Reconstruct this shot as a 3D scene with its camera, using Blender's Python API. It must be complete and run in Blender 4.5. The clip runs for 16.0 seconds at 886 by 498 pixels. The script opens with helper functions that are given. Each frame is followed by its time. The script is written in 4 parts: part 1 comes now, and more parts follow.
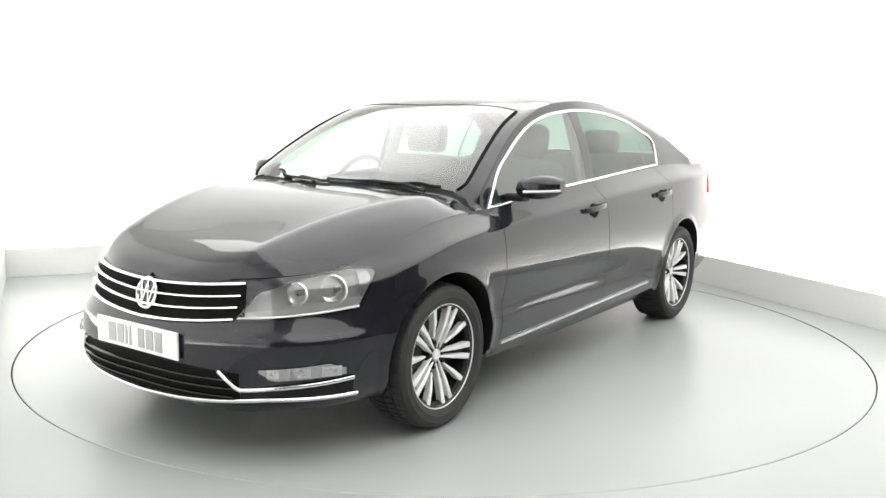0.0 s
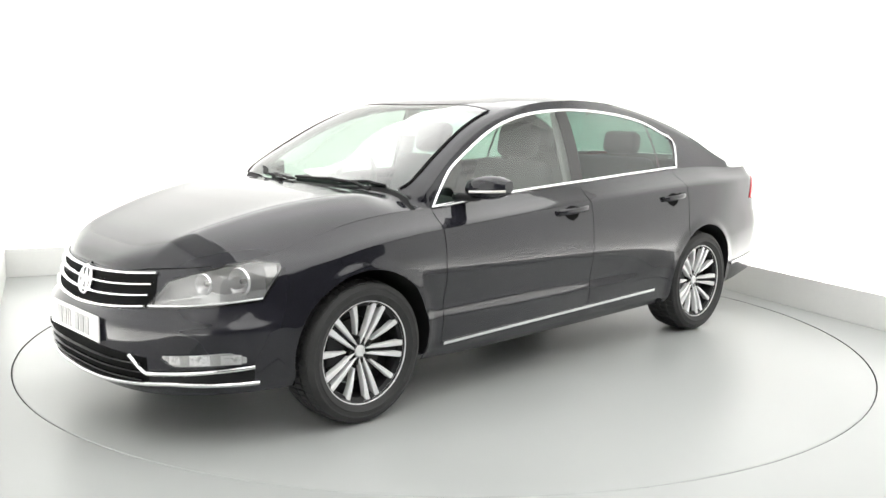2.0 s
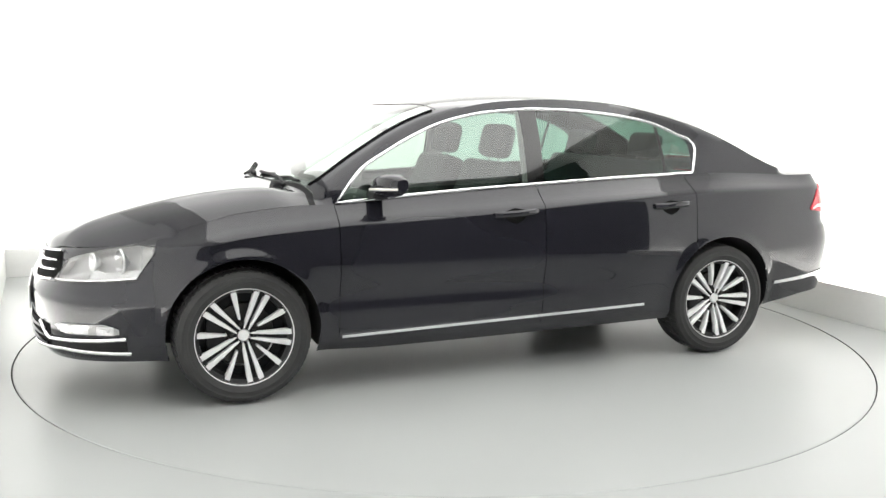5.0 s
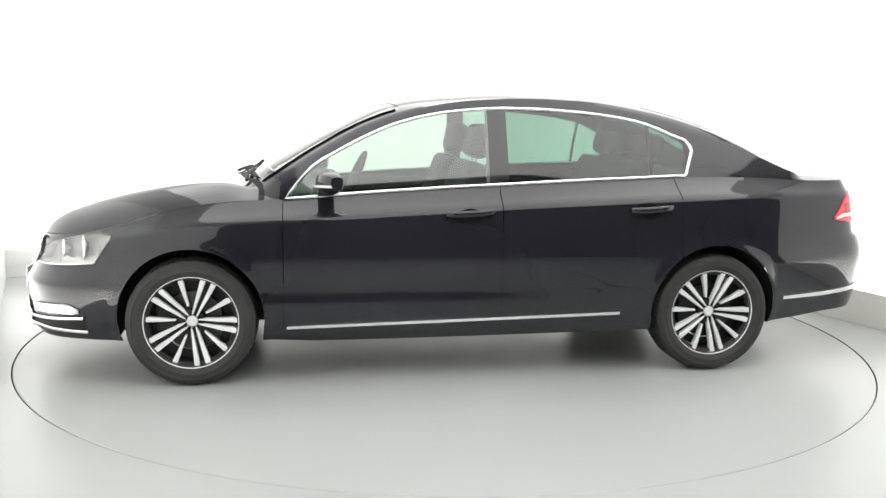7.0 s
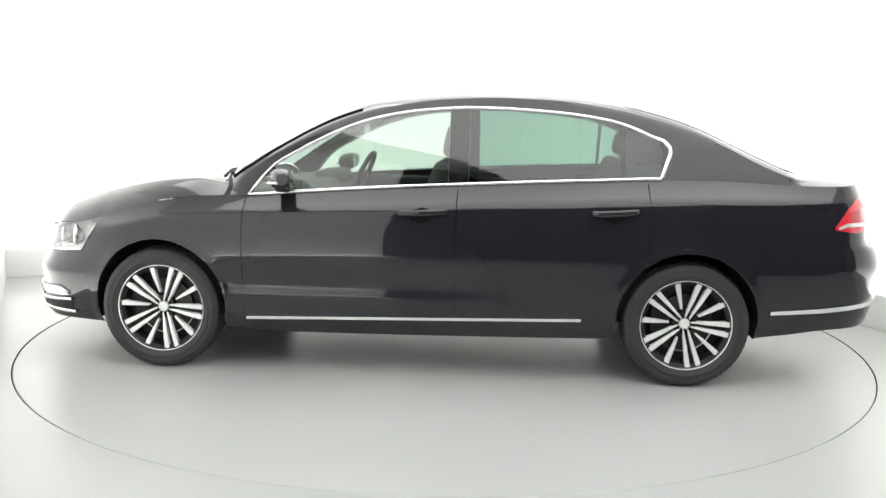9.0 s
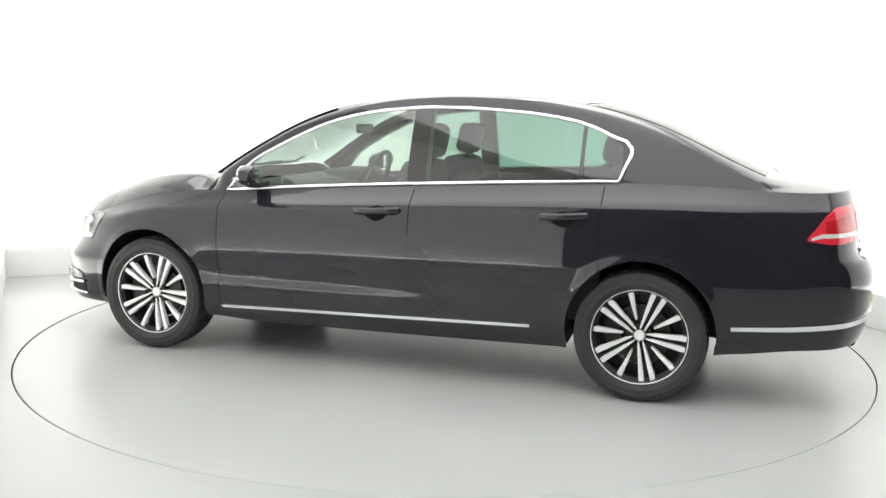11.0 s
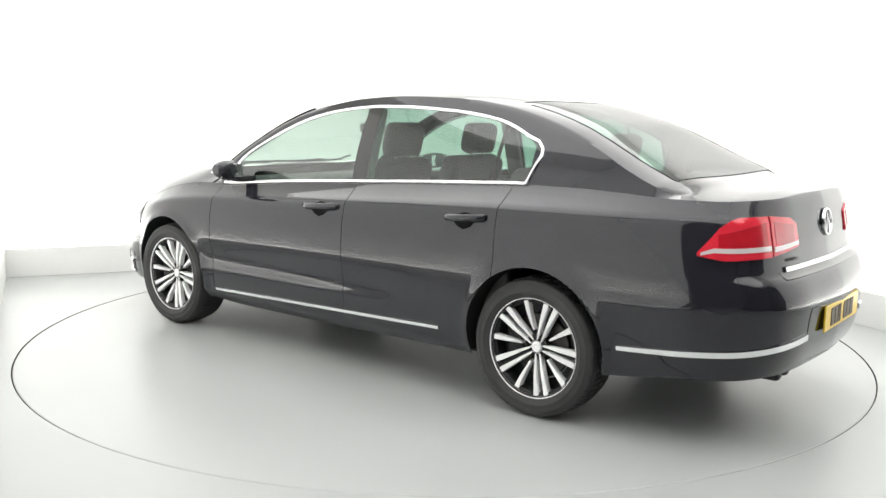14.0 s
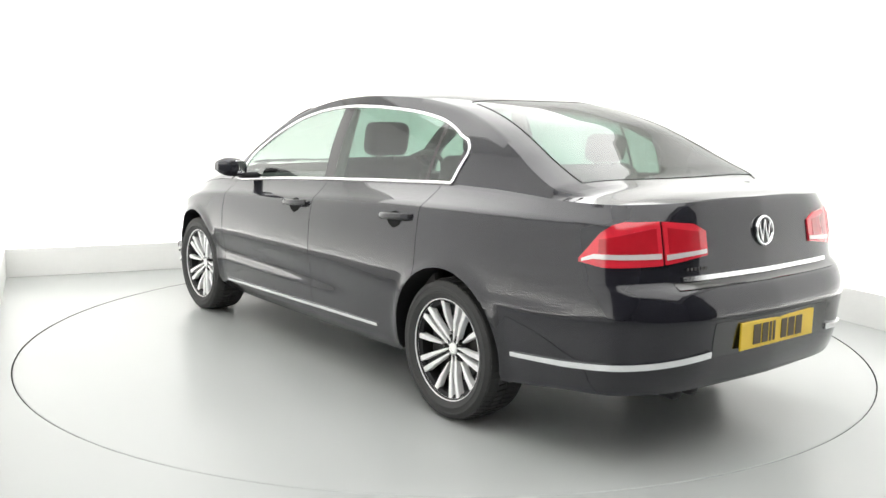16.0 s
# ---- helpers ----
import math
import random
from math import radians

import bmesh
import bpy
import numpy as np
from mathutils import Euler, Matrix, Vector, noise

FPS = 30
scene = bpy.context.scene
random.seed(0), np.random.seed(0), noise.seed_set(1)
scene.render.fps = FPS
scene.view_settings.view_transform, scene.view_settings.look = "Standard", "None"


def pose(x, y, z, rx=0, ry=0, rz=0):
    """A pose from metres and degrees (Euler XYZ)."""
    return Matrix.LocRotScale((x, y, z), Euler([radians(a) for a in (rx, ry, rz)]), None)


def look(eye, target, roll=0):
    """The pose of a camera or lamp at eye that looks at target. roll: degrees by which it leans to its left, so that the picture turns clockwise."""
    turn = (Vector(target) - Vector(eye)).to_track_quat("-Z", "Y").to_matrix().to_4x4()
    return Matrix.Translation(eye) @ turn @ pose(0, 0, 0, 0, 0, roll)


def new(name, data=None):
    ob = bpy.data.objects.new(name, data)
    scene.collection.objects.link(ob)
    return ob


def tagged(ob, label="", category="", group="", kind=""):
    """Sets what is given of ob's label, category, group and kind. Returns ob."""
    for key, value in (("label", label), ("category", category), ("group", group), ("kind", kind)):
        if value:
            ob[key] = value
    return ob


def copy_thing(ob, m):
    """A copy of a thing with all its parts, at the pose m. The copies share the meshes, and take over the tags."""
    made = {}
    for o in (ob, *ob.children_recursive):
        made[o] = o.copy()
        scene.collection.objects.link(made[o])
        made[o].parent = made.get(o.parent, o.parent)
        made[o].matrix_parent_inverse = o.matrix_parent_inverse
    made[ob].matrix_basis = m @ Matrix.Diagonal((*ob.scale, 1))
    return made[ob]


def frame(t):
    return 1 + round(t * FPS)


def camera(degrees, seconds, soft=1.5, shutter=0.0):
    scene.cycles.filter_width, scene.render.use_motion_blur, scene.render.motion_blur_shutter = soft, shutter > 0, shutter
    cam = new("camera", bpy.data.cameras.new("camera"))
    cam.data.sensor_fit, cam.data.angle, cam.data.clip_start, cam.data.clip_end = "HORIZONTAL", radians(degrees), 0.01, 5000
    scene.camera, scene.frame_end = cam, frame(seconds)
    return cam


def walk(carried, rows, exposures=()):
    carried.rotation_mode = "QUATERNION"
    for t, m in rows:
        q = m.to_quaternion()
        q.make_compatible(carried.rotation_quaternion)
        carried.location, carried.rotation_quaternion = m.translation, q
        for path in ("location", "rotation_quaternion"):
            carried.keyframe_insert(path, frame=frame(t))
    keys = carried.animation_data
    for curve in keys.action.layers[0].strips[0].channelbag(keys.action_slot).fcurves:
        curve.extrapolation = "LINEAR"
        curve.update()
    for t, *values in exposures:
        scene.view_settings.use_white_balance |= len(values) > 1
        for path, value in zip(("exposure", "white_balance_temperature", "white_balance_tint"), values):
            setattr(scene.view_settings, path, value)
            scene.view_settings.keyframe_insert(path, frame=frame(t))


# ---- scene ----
cam = camera(53.19, 16.0, soft=1.5)
EYE, AIM = Vector((0, -5.4415, 1.3499)), Vector((-0.00324, 0.98855, -0.15088))
CAM_POSE = look(EYE, EYE + AIM, roll=0.97)
walk(cam, [(0, CAM_POSE), (16.0, CAM_POSE)])

# ---- world and light ----
world = bpy.data.worlds.new("world")
scene.world = world
world.use_nodes = True
world.node_tree.nodes["Background"].inputs[0].default_value = (0.9, 0.95, 1.0, 1)
world.node_tree.nodes["Background"].inputs[1].default_value = 0.2
scene.view_settings.exposure = 0.0
# WALL_GLOW is extra emission put into the wall paint; the walls are no lamps
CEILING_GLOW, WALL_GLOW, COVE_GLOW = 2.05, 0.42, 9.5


# ---- materials ----
def material(name, color, rough=0.5, metal=0.0, coat=0.0, noise_amt=0.0, noise_scale=8.0, bump=0.0, bump_scale=200.0, spec=0.5, emit=0.0, fine=0.35, detail=6):
    m = bpy.data.materials.new(name)
    m.use_nodes = True
    nt = m.node_tree
    b = nt.nodes["Principled BSDF"]
    b.inputs["Base Color"].default_value = (*color, 1)
    b.inputs["Roughness"].default_value = rough
    b.inputs["Metallic"].default_value = metal
    b.inputs["Specular IOR Level"].default_value = spec
    b.inputs["Coat Weight"].default_value = coat
    b.inputs["Coat Roughness"].default_value = 0.02
    b.inputs["Coat IOR"].default_value = 1.53
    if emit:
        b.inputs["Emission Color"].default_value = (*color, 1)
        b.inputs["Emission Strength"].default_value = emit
    tc = nt.nodes.new("ShaderNodeTexCoord")
    if noise_amt:
        n1 = nt.nodes.new("ShaderNodeTexNoise")
        n1.inputs["Scale"].default_value = noise_scale
        n1.inputs["Detail"].default_value = detail
        nt.links.new(tc.outputs["Object"], n1.inputs["Vector"])
        n2 = nt.nodes.new("ShaderNodeTexNoise")
        n2.inputs["Scale"].default_value = noise_scale * 14
        n2.inputs["Detail"].default_value = 3
        nt.links.new(tc.outputs["Object"], n2.inputs["Vector"])
        add = nt.nodes.new("ShaderNodeMath")
        add.operation = "MULTIPLY_ADD"
        add.inputs[1].default_value = fine
        nt.links.new(n2.outputs["Fac"], add.inputs[0])
        nt.links.new(n1.outputs["Fac"], add.inputs[2])
        ramp = nt.nodes.new("ShaderNodeMapRange")
        ramp.inputs["From Min"].default_value, ramp.inputs["From Max"].default_value = 0.3, 0.7 + fine
        ramp.inputs["To Min"].default_value, ramp.inputs["To Max"].default_value = 1 - noise_amt, 1 + noise_amt
        nt.links.new(add.outputs[0], ramp.inputs["Value"])
        mix = nt.nodes.new("ShaderNodeVectorMath")
        mix.operation = "SCALE"
        mix.inputs[0].default_value = color
        nt.links.new(ramp.outputs[0], mix.inputs["Scale"])
        nt.links.new(mix.outputs[0], b.inputs["Base Color"])
        rr = nt.nodes.new("ShaderNodeMapRange")
        rr.inputs["To Min"].default_value, rr.inputs["To Max"].default_value = max(0.0, rough - noise_amt * 0.25), min(1.0, rough + noise_amt * 0.25)
        nt.links.new(n1.outputs["Fac"], rr.inputs["Value"])
        nt.links.new(rr.outputs[0], b.inputs["Roughness"])
    if bump:
        n3 = nt.nodes.new("ShaderNodeTexNoise")
        n3.inputs["Scale"].default_value = bump_scale
        n3.inputs["Detail"].default_value = 4
        nt.links.new(tc.outputs["Object"], n3.inputs["Vector"])
        bp = nt.nodes.new("ShaderNodeBump")
        bp.inputs["Strength"].default_value = bump
        bp.inputs["Distance"].default_value = 0.002
        nt.links.new(n3.outputs["Fac"], bp.inputs["Height"])
        nt.links.new(bp.outputs[0], b.inputs["Normal"])
    return m


def glass(name, tint, gloss=1.0):
    """Thin tinted pane: what passes takes the tint, Fresnel drives the gloss."""
    m = bpy.data.materials.new(name)
    m.use_nodes = True
    nt = m.node_tree
    nt.nodes.clear()
    out = nt.nodes.new("ShaderNodeOutputMaterial")
    tr = nt.nodes.new("ShaderNodeBsdfTransparent")
    tr.inputs[0].default_value = (*tint, 1)
    gl = nt.nodes.new("ShaderNodeBsdfGlossy")
    gl.inputs["Color"].default_value = (gloss, gloss, gloss, 1)
    gl.inputs["Roughness"].default_value = 0.01
    lw = nt.nodes.new("ShaderNodeLayerWeight")
    lw.inputs["Blend"].default_value = 0.5
    pw = nt.nodes.new("ShaderNodeMath")
    pw.operation = "POWER"
    pw.inputs[1].default_value = 3.6
    fr = nt.nodes.new("ShaderNodeMath")
    fr.operation = "MULTIPLY_ADD"
    fr.inputs[1].default_value, fr.inputs[2].default_value = 0.88, 0.11
    nt.links.new(lw.outputs["Facing"], pw.inputs[0])
    nt.links.new(pw.outputs[0], fr.inputs[0])
    mx = nt.nodes.new("ShaderNodeMixShader")
    nt.links.new(fr.outputs[0], mx.inputs[0])
    nt.links.new(tr.outputs[0], mx.inputs[1])
    nt.links.new(gl.outputs[0], mx.inputs[2])
    nt.links.new(mx.outputs[0], out.inputs[0])
    return m


PAINT = material("black_paint", (0.015, 0.015, 0.020), 0.25, 0.0, 1.0, 0.10, 1.2, spec=0.06, fine=0.0, detail=0)
GLOSS_BLACK = material("gloss_black", (0.008, 0.008, 0.008), 0.12, 0, 0.6)
TRIM = material("black_plastic", (0.013, 0.013, 0.014), 0.6, 0, 0, 0.2, 20, 0.3, 400, spec=0.25)
MATT = material("matt_black", (0.006, 0.006, 0.006), 0.8, 0, 0, 0.2, 20, spec=0.1)
CHROME = material("chrome", (0.92, 0.92, 0.93), 0.20, 1.0, 0, 0.05, 30)
ALLOY = material("machined_alloy", (0.90, 0.90, 0.90), 0.35, 0.2, 0, 0.06, 40)
POCKET = material("dark_alloy", (0.012, 0.012, 0.013), 0.5, 0.0, 0.0, 0.2, 20, spec=0.3)
RUBBER = material("tyre_rubber", (0.034, 0.034, 0.034), 0.7, 0, 0, 0.3, 14, 0.3, 300)
DISC = material("brake_steel", (0.07, 0.068, 0.065), 0.45, 1.0, 0, 0.15, 30)
FABRIC = material("dark_cloth", (0.075, 0.075, 0.078), 0.85, 0, 0, 0.25, 18, 0.5, 500)
DASH = material("dash_plastic", (0.035, 0.035, 0.036), 0.6, 0, 0, 0.2, 12, 0.3, 600)
HEADLINER = material("headliner_cloth", (0.30, 0.30, 0.29), 0.9, 0, 0, 0.08, 12, 0.3, 500)
GLASS = glass("window_glass", (0.60, 0.70, 0.635))
GLASS_DARK = glass("privacy_glass", (0.31, 0.46, 0.395), 0.65)
GLASS_SCREEN = glass("windscreen_glass", (0.66, 0.77, 0.71))
LENS = glass("clear_lens", (0.97, 0.97, 0.97), 0.6)
REFLECTOR = material("lamp_reflector", (0.90, 0.90, 0.91), 0.32, 1.0, 0, 0.1, 30)
BEZEL = material("lamp_bezel", (0.50, 0.50, 0.505), 0.35, 0.2, 0, 0.1, 20)
RED = material("red_lens", (0.68, 0.026, 0.046), 0.15, 0, 1.0, 0.12, 25)
RED_DARK = material("dark_red_lens", (0.46, 0.010, 0.021), 0.2, 0, 1.0, 0.1, 25)
PALE_BAR = material("pale_lamp_bar", (0.72, 0.73, 0.73), 0.2, 0.3, 1.0)
CLEAR_GREY = material("grey_lamp_cover", (0.36, 0.36, 0.35), 0.2, 0.3, 1.0)
CLEAR_BAR = material("clear_lamp_bar", (0.75, 0.70, 0.70), 0.15, 0.2, 1.0)
AMBER = material("indicator_lens", (0.75, 0.72, 0.68), 0.15, 0.2, 1.0)
PLATE_W = material("white_plate", (0.78, 0.78, 0.76), 0.35, 0, 0.2, 0.04, 30)
PLATE_Y = material("yellow_plate", (0.80, 0.55, 0.03), 0.35, 0, 0.2, 0.04, 30)
PLATE_INK = material("plate_ink", (0.07, 0.05, 0.02), 0.5)
FLOOR = material("grey_floor_paint", (0.390, 0.404, 0.397), 0.30, 0, 0, 0.05, 0.6, fine=0.0, detail=1)
DISC_FLOOR = material("turntable_paint", (0.390, 0.404, 0.397), 0.28, 0, 0, 0.05, 0.6, fine=0.0, detail=1)
# near-black colour stands in for the shade inside the turntable gap
GAP = material("dark_gap", (0.02, 0.02, 0.02), 0.8)
# wall paint emits a little by itself, on top of the cove wash
WALL = material("white_wall_added_glow", (0.93, 0.93, 0.915), 0.7, 0, 0, 0.015, 0.7, 0, 1, 0.3, WALL_GLOW)
KICK = material("pale_board_paint", (0.74, 0.74, 0.725), 0.5, 0, 0, 0.05, 2.0, 0.05, 80)
CEIL = material("white_ceiling", (0.8, 0.8, 0.78), 0.8, 0, 0, 0.03, 1.5)
COVE = material("cove_lamp", (1.0, 0.99, 0.97), 0.6, emit=COVE_GLOW)
SOFTBOX = material("softbox_cloth", (1.0, 0.995, 0.98), 0.8, emit=CEILING_GLOW)
DARKWALL = material("unseen_dark_wall", (0.03, 0.03, 0.033), 0.85, 0, 0, 0.2, 3)


# ---- mesh helpers ----
def mesh_ob(name, verts, faces, mat, parent=None, label="", smooth=True):
    me = bpy.data.meshes.new(name)
    me.from_pydata([tuple(map(float, v)) for v in verts], [], faces)
    me.update()
    if mat:
        me.materials.append(mat)
    if smooth:
        me.polygons.foreach_set("use_smooth", [True] * len(me.polygons))
        me.set_sharp_from_angle(angle=radians(42))
    ob = new(name, me)
    if parent:
        ob.parent = parent
    if label:
        tagged(ob, label)
    return ob


def part(name, bm, mat, parent, label="", smooth=False):
    bmesh.ops.recalc_face_normals(bm, faces=bm.faces)
    me = bpy.data.meshes.new(name)
    bm.to_mesh(me)
    bm.free()
    me.materials.append(mat)
    if smooth:
        me.polygons.foreach_set("use_smooth", [True] * len(me.polygons))
    ob = new(name, me)
    if parent:
        ob.parent = parent
    if label:
        tagged(ob, label)
    return ob


def box(size, at=(0, 0, 0), bevel=0.0, rot=None, seg=2, bm=None):
    bm = bm or bmesh.new()
    m = Matrix.Translation(at) @ (rot or Matrix.Identity(4)) @ Matrix.Diagonal((*size, 1))
    r = bmesh.ops.create_cube(bm, size=1, matrix=m)
    if bevel:
        es = list({e for v in r["verts"] for e in v.link_edges})
        bmesh.ops.bevel(bm, geom=es, offset=bevel, segments=seg, affect="EDGES", profile=0.5)
    return bm


def lathe(profile, seg=64):
    """Ring surface about the y axis from (radius, y) pairs."""
    vs, fs = [], []
    n = len(profile)
    for i in range(seg):
        a = 2 * math.pi * i / seg
        for r, y in profile:
            vs.append((r * math.cos(a), y, r * math.sin(a)))
    for i in range(seg):
        j = (i + 1) % seg
        for k in range(n - 1):
            fs.append((i * n + k, i * n + k + 1, j * n + k + 1, j * n + k))
    return vs, fs


def sweep(pts, w, h, sides=8, closed=False, up=(0, 1, 0)):
    """Oval bar along pts: w across, h along the given side direction."""
    pts = [Vector(p) for p in pts]
    vs, fs = [], []
    n = len(pts)
    for i, p in enumerate(pts):
        a = pts[(i - 1) % n] if (i or closed) else p
        b = pts[(i + 1) % n] if (i < n - 1 or closed) else p
        d = (b - a).normalized()
        s = Vector(up) - d * d.dot(Vector(up))
        s.normalize()
        c = d.cross(s)
        for k in range(sides):
            g = 2 * math.pi * (k + 0.5) / sides
            vs.append(p + s * math.cos(g) * h / 2 + c * math.sin(g) * w / 2)
    for i in range(n if closed else n - 1):
        j = (i + 1) % n
        for k in range(sides):
            l = (k + 1) % sides
            fs.append((i * sides + k, j * sides + k, j * sides + l, i * sides + l))
    if not closed:
        fs.append(tuple(range(sides)))
        fs.append(tuple((n - 1) * sides + k for k in reversed(range(sides))))
    return vs, fs


def flip(verts, faces):
    return [(v[0], -v[1], v[2]) for v in verts], [tuple(reversed(f)) for f in faces]


def pchip(xs, ys):
    o = np.argsort(xs)
    x, y = np.array(xs, float)[o], np.array(ys, float)[o]
    h, d = np.diff(x), np.diff(y) / np.diff(x)
    m = np.zeros(len(x))
    for i in range(1, len(x) - 1):
        if d[i - 1] * d[i] > 0:
            w1, w2 = 2 * h[i] + h[i - 1], h[i] + 2 * h[i - 1]
            m[i] = (w1 + w2) / (w1 / d[i - 1] + w2 / d[i])
    m[0], m[-1] = d[0], d[-1]

    def f(q):
        q = np.clip(q, x[0], x[-1])
        i = np.clip(np.searchsorted(x, q) - 1, 0, len(x) - 2)
        t = (q - x[i]) / h[i]
        return ((1 + 2 * t) * (1 - t) ** 2 * y[i] + t * (1 - t) ** 2 * h[i] * m[i] + t * t * (3 - 2 * t) * y[i + 1] + t * t * (t - 1) * h[i] * m[i + 1])
    return f


def spline(xs, ys):
    """Natural cubic spline."""
    x, y = np.array(xs, float), np.array(ys, float)
    n, h = len(x), np.diff(x)
    A, r = np.eye(n), np.zeros(n)
    for i in range(1, n - 1):
        A[i, i - 1:i + 2] = h[i - 1], 2 * (h[i - 1] + h[i]), h[i]
        r[i] = 6 * ((y[i + 1] - y[i]) / h[i] - (y[i] - y[i - 1]) / h[i - 1])
    k = np.linalg.solve(A, r)

    def f(q):
        i = np.clip(np.searchsorted(x, q) - 1, 0, n - 2)
        a, b = x[i + 1] - q, q - x[i]
        return (k[i] * a ** 3 + k[i + 1] * b ** 3) / (6 * h[i]) + (y[i] / h[i] - k[i] * h[i] / 6) * a + (y[i + 1] / h[i] - k[i + 1] * h[i] / 6) * b
    return f


def smooth01(a, b, x):
    t = np.clip((np.asarray(x, float) - a) / (b - a), 0, 1)
    return t * t * (3 - 2 * t)


# ---- room: a rectangle turned about the turntable ----
E1, E2 = Vector((0.911, 0.412, 0)), Vector((-0.412, 0.911, 0))
WEST, EAST, SOUTH, NORTH, HIGH, KICK_H = -2.58, 2.68, -6.4, 2.79, 3.1, 0.23
RING = 2.4556
TURN = Matrix((E1, E2, Vector((0, 0, 1)))).transposed().to_4x4()


def room_box(name, a0, a1, b0, b1, z0, z1, mat, label="", kind="structure", bevel=0.0):
    bm = box((a1 - a0, b1 - b0, z1 - z0), ((a0 + a1) / 2, (b0 + b1) / 2, (z0 + z1) / 2), bevel)
    ob = part(name, bm, mat, None)
    ob.matrix_world = TURN
    tagged(ob, label, kind=kind)
    return ob


def build_room():
    t, g, end, end_e = 0.15, 0.24, -3.6, -4.2
    lit, dark = "white seamless washed studio wall with added glow", "unseen dark end of the side wall, added for dark reflections"
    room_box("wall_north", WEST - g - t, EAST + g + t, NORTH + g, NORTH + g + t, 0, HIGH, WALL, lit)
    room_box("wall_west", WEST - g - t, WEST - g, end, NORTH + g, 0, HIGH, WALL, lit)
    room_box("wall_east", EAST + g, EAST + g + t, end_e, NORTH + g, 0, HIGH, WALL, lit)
    # unseen near-black walls, added so the car side reflects a dark camera end
    room_box("wall_west_dark", WEST - g - t, WEST - g, SOUTH, end - 0.003, 0, HIGH, DARKWALL, dark)
    room_box("wall_east_dark", EAST + g, EAST + g + t, SOUTH, end_e - 0.003, 0, HIGH, DARKWALL, dark)
    room_box("wall_south", WEST - g - t, EAST + g + t, SOUTH - t, SOUTH - 0.003, 0, HIGH, DARKWALL, "unseen dark end wall, added for dark reflections")
    # low boards that hide the wall-washing lamps
    room_box("baseboard_north", WEST, EAST, NORTH, NORTH + 0.02, 0, KICK_H, KICK, "pale grey painted board along the wall foot", bevel=0.004)
    room_box("baseboard_west", WEST - 0.02, WEST, end, NORTH + 0.02, 0, KICK_H, KICK, "white board along the wall foot", bevel=0.004)
    room_box("baseboard_east", EAST, EAST + 0.02, end_e, NORTH + 0.02, 0, KICK_H, KICK, "pale grey painted board along the wall foot", bevel=0.004)
    room_box("baseboard_return_west", WEST - g, WEST - 0.02, end - 0.02, end, 0, KICK_H, KICK, "pale board end where the wall turns dark", bevel=0.004)
    room_box("baseboard_return_east", EAST + 0.02, EAST + g, end_e - 0.02, end_e, 0, KICK_H, KICK, "pale board end where the wall turns dark", bevel=0.004)
    room_box("ceiling", WEST - g - t, EAST + g + t, SOUTH - t, NORTH + g + t, HIGH, HIGH + t, CEIL, "white studio ceiling")
    for a0, a1, b0, b1 in ((WEST, EAST, NORTH + 0.05, NORTH + 0.20), (WEST - 0.20, WEST - 0.05, end + 0.05, NORTH), (EAST + 0.05, EAST + 0.20, end_e + 0.05, NORTH)):
        root = tagged(new("cove_light"), "long white wall-washing lamp behind the low board", "studio light", "lamps behind the low boards")
        root.matrix_world = TURN
        part("diffuser", box((a1 - a0, b1 - b0, 0.03), ((a0 + a1) / 2, (b0 + b1) / 2, 0.085), 0.004), COVE, root, "glowing white diffuser")
        part("housing", box((a1 - a0 + 0.01, b1 - b0 + 0.01, 0.065), ((a0 + a1) / 2, (b0 + b1) / 2, 0.034), 0.004), CEIL, root, "white metal housing")
    # floor sheet with a round opening for the turntable
    n, hole = 160, RING + 0.0065
    vs, fs, edge_vs, edge_fs = [], [], [], []
    for i in range(n):
        a = 2 * math.pi * i / n
        d = Vector((math.cos(a), math.sin(a), 0))
        ca, cb = d.dot(E1), d.dot(E2)
        k = min((EAST + g + t) / ca if ca > 1e-6 else 1e9, (WEST - g - t) / ca if ca < -1e-6 else 1e9,
                (NORTH + g + t) / cb if cb > 1e-6 else 1e9, (SOUTH - t) / cb if cb < -1e-6 else 1e9)
        vs += [d * hole, d * max(k, hole + 0.02), d * hole + Vector((0, 0, -0.08))]
    for i in range(n):
        j = (i + 1) % n
        fs.append((3 * i, 3 * i + 1, 3 * j + 1, 3 * j))
        edge_fs.append((2 * i + 1, 2 * i, 2 * j, 2 * j + 1))
        edge_vs += [vs[3 * i], vs[3 * i + 2]]
    tagged(mesh_ob("floor", vs, fs, FLOOR, smooth=False), "glossy pale grey painted studio floor", kind="structure")
    tagged(mesh_ob("floor_edge", edge_vs, edge_fs, GAP, smooth=False), "edge of the turntable opening, painted dark for gap shade", kind="structure")
    bm = box((5.3, 5.3, 0.05), (0, 0, -0.14))
    tagged(part("floor_pit", bm, GAP, None), "dark pit under the turntable", kind="structure")
    # ceiling softboxes
    for k, (a0, a1, b0, b1) in enumerate(((-2.1, 2.3, -5.6, 2.3),)):
        root = tagged(new("ceiling_light"), "large rectangular white softbox under the ceiling", "studio light")
        root.matrix_world = TURN
        part("diffuser", box((a1 - a0, b1 - b0, 0.04), ((a0 + a1) / 2, (b0 + b1) / 2, HIGH - 0.06), 0.005), SOFTBOX, root, "glowing white cloth diffuser")
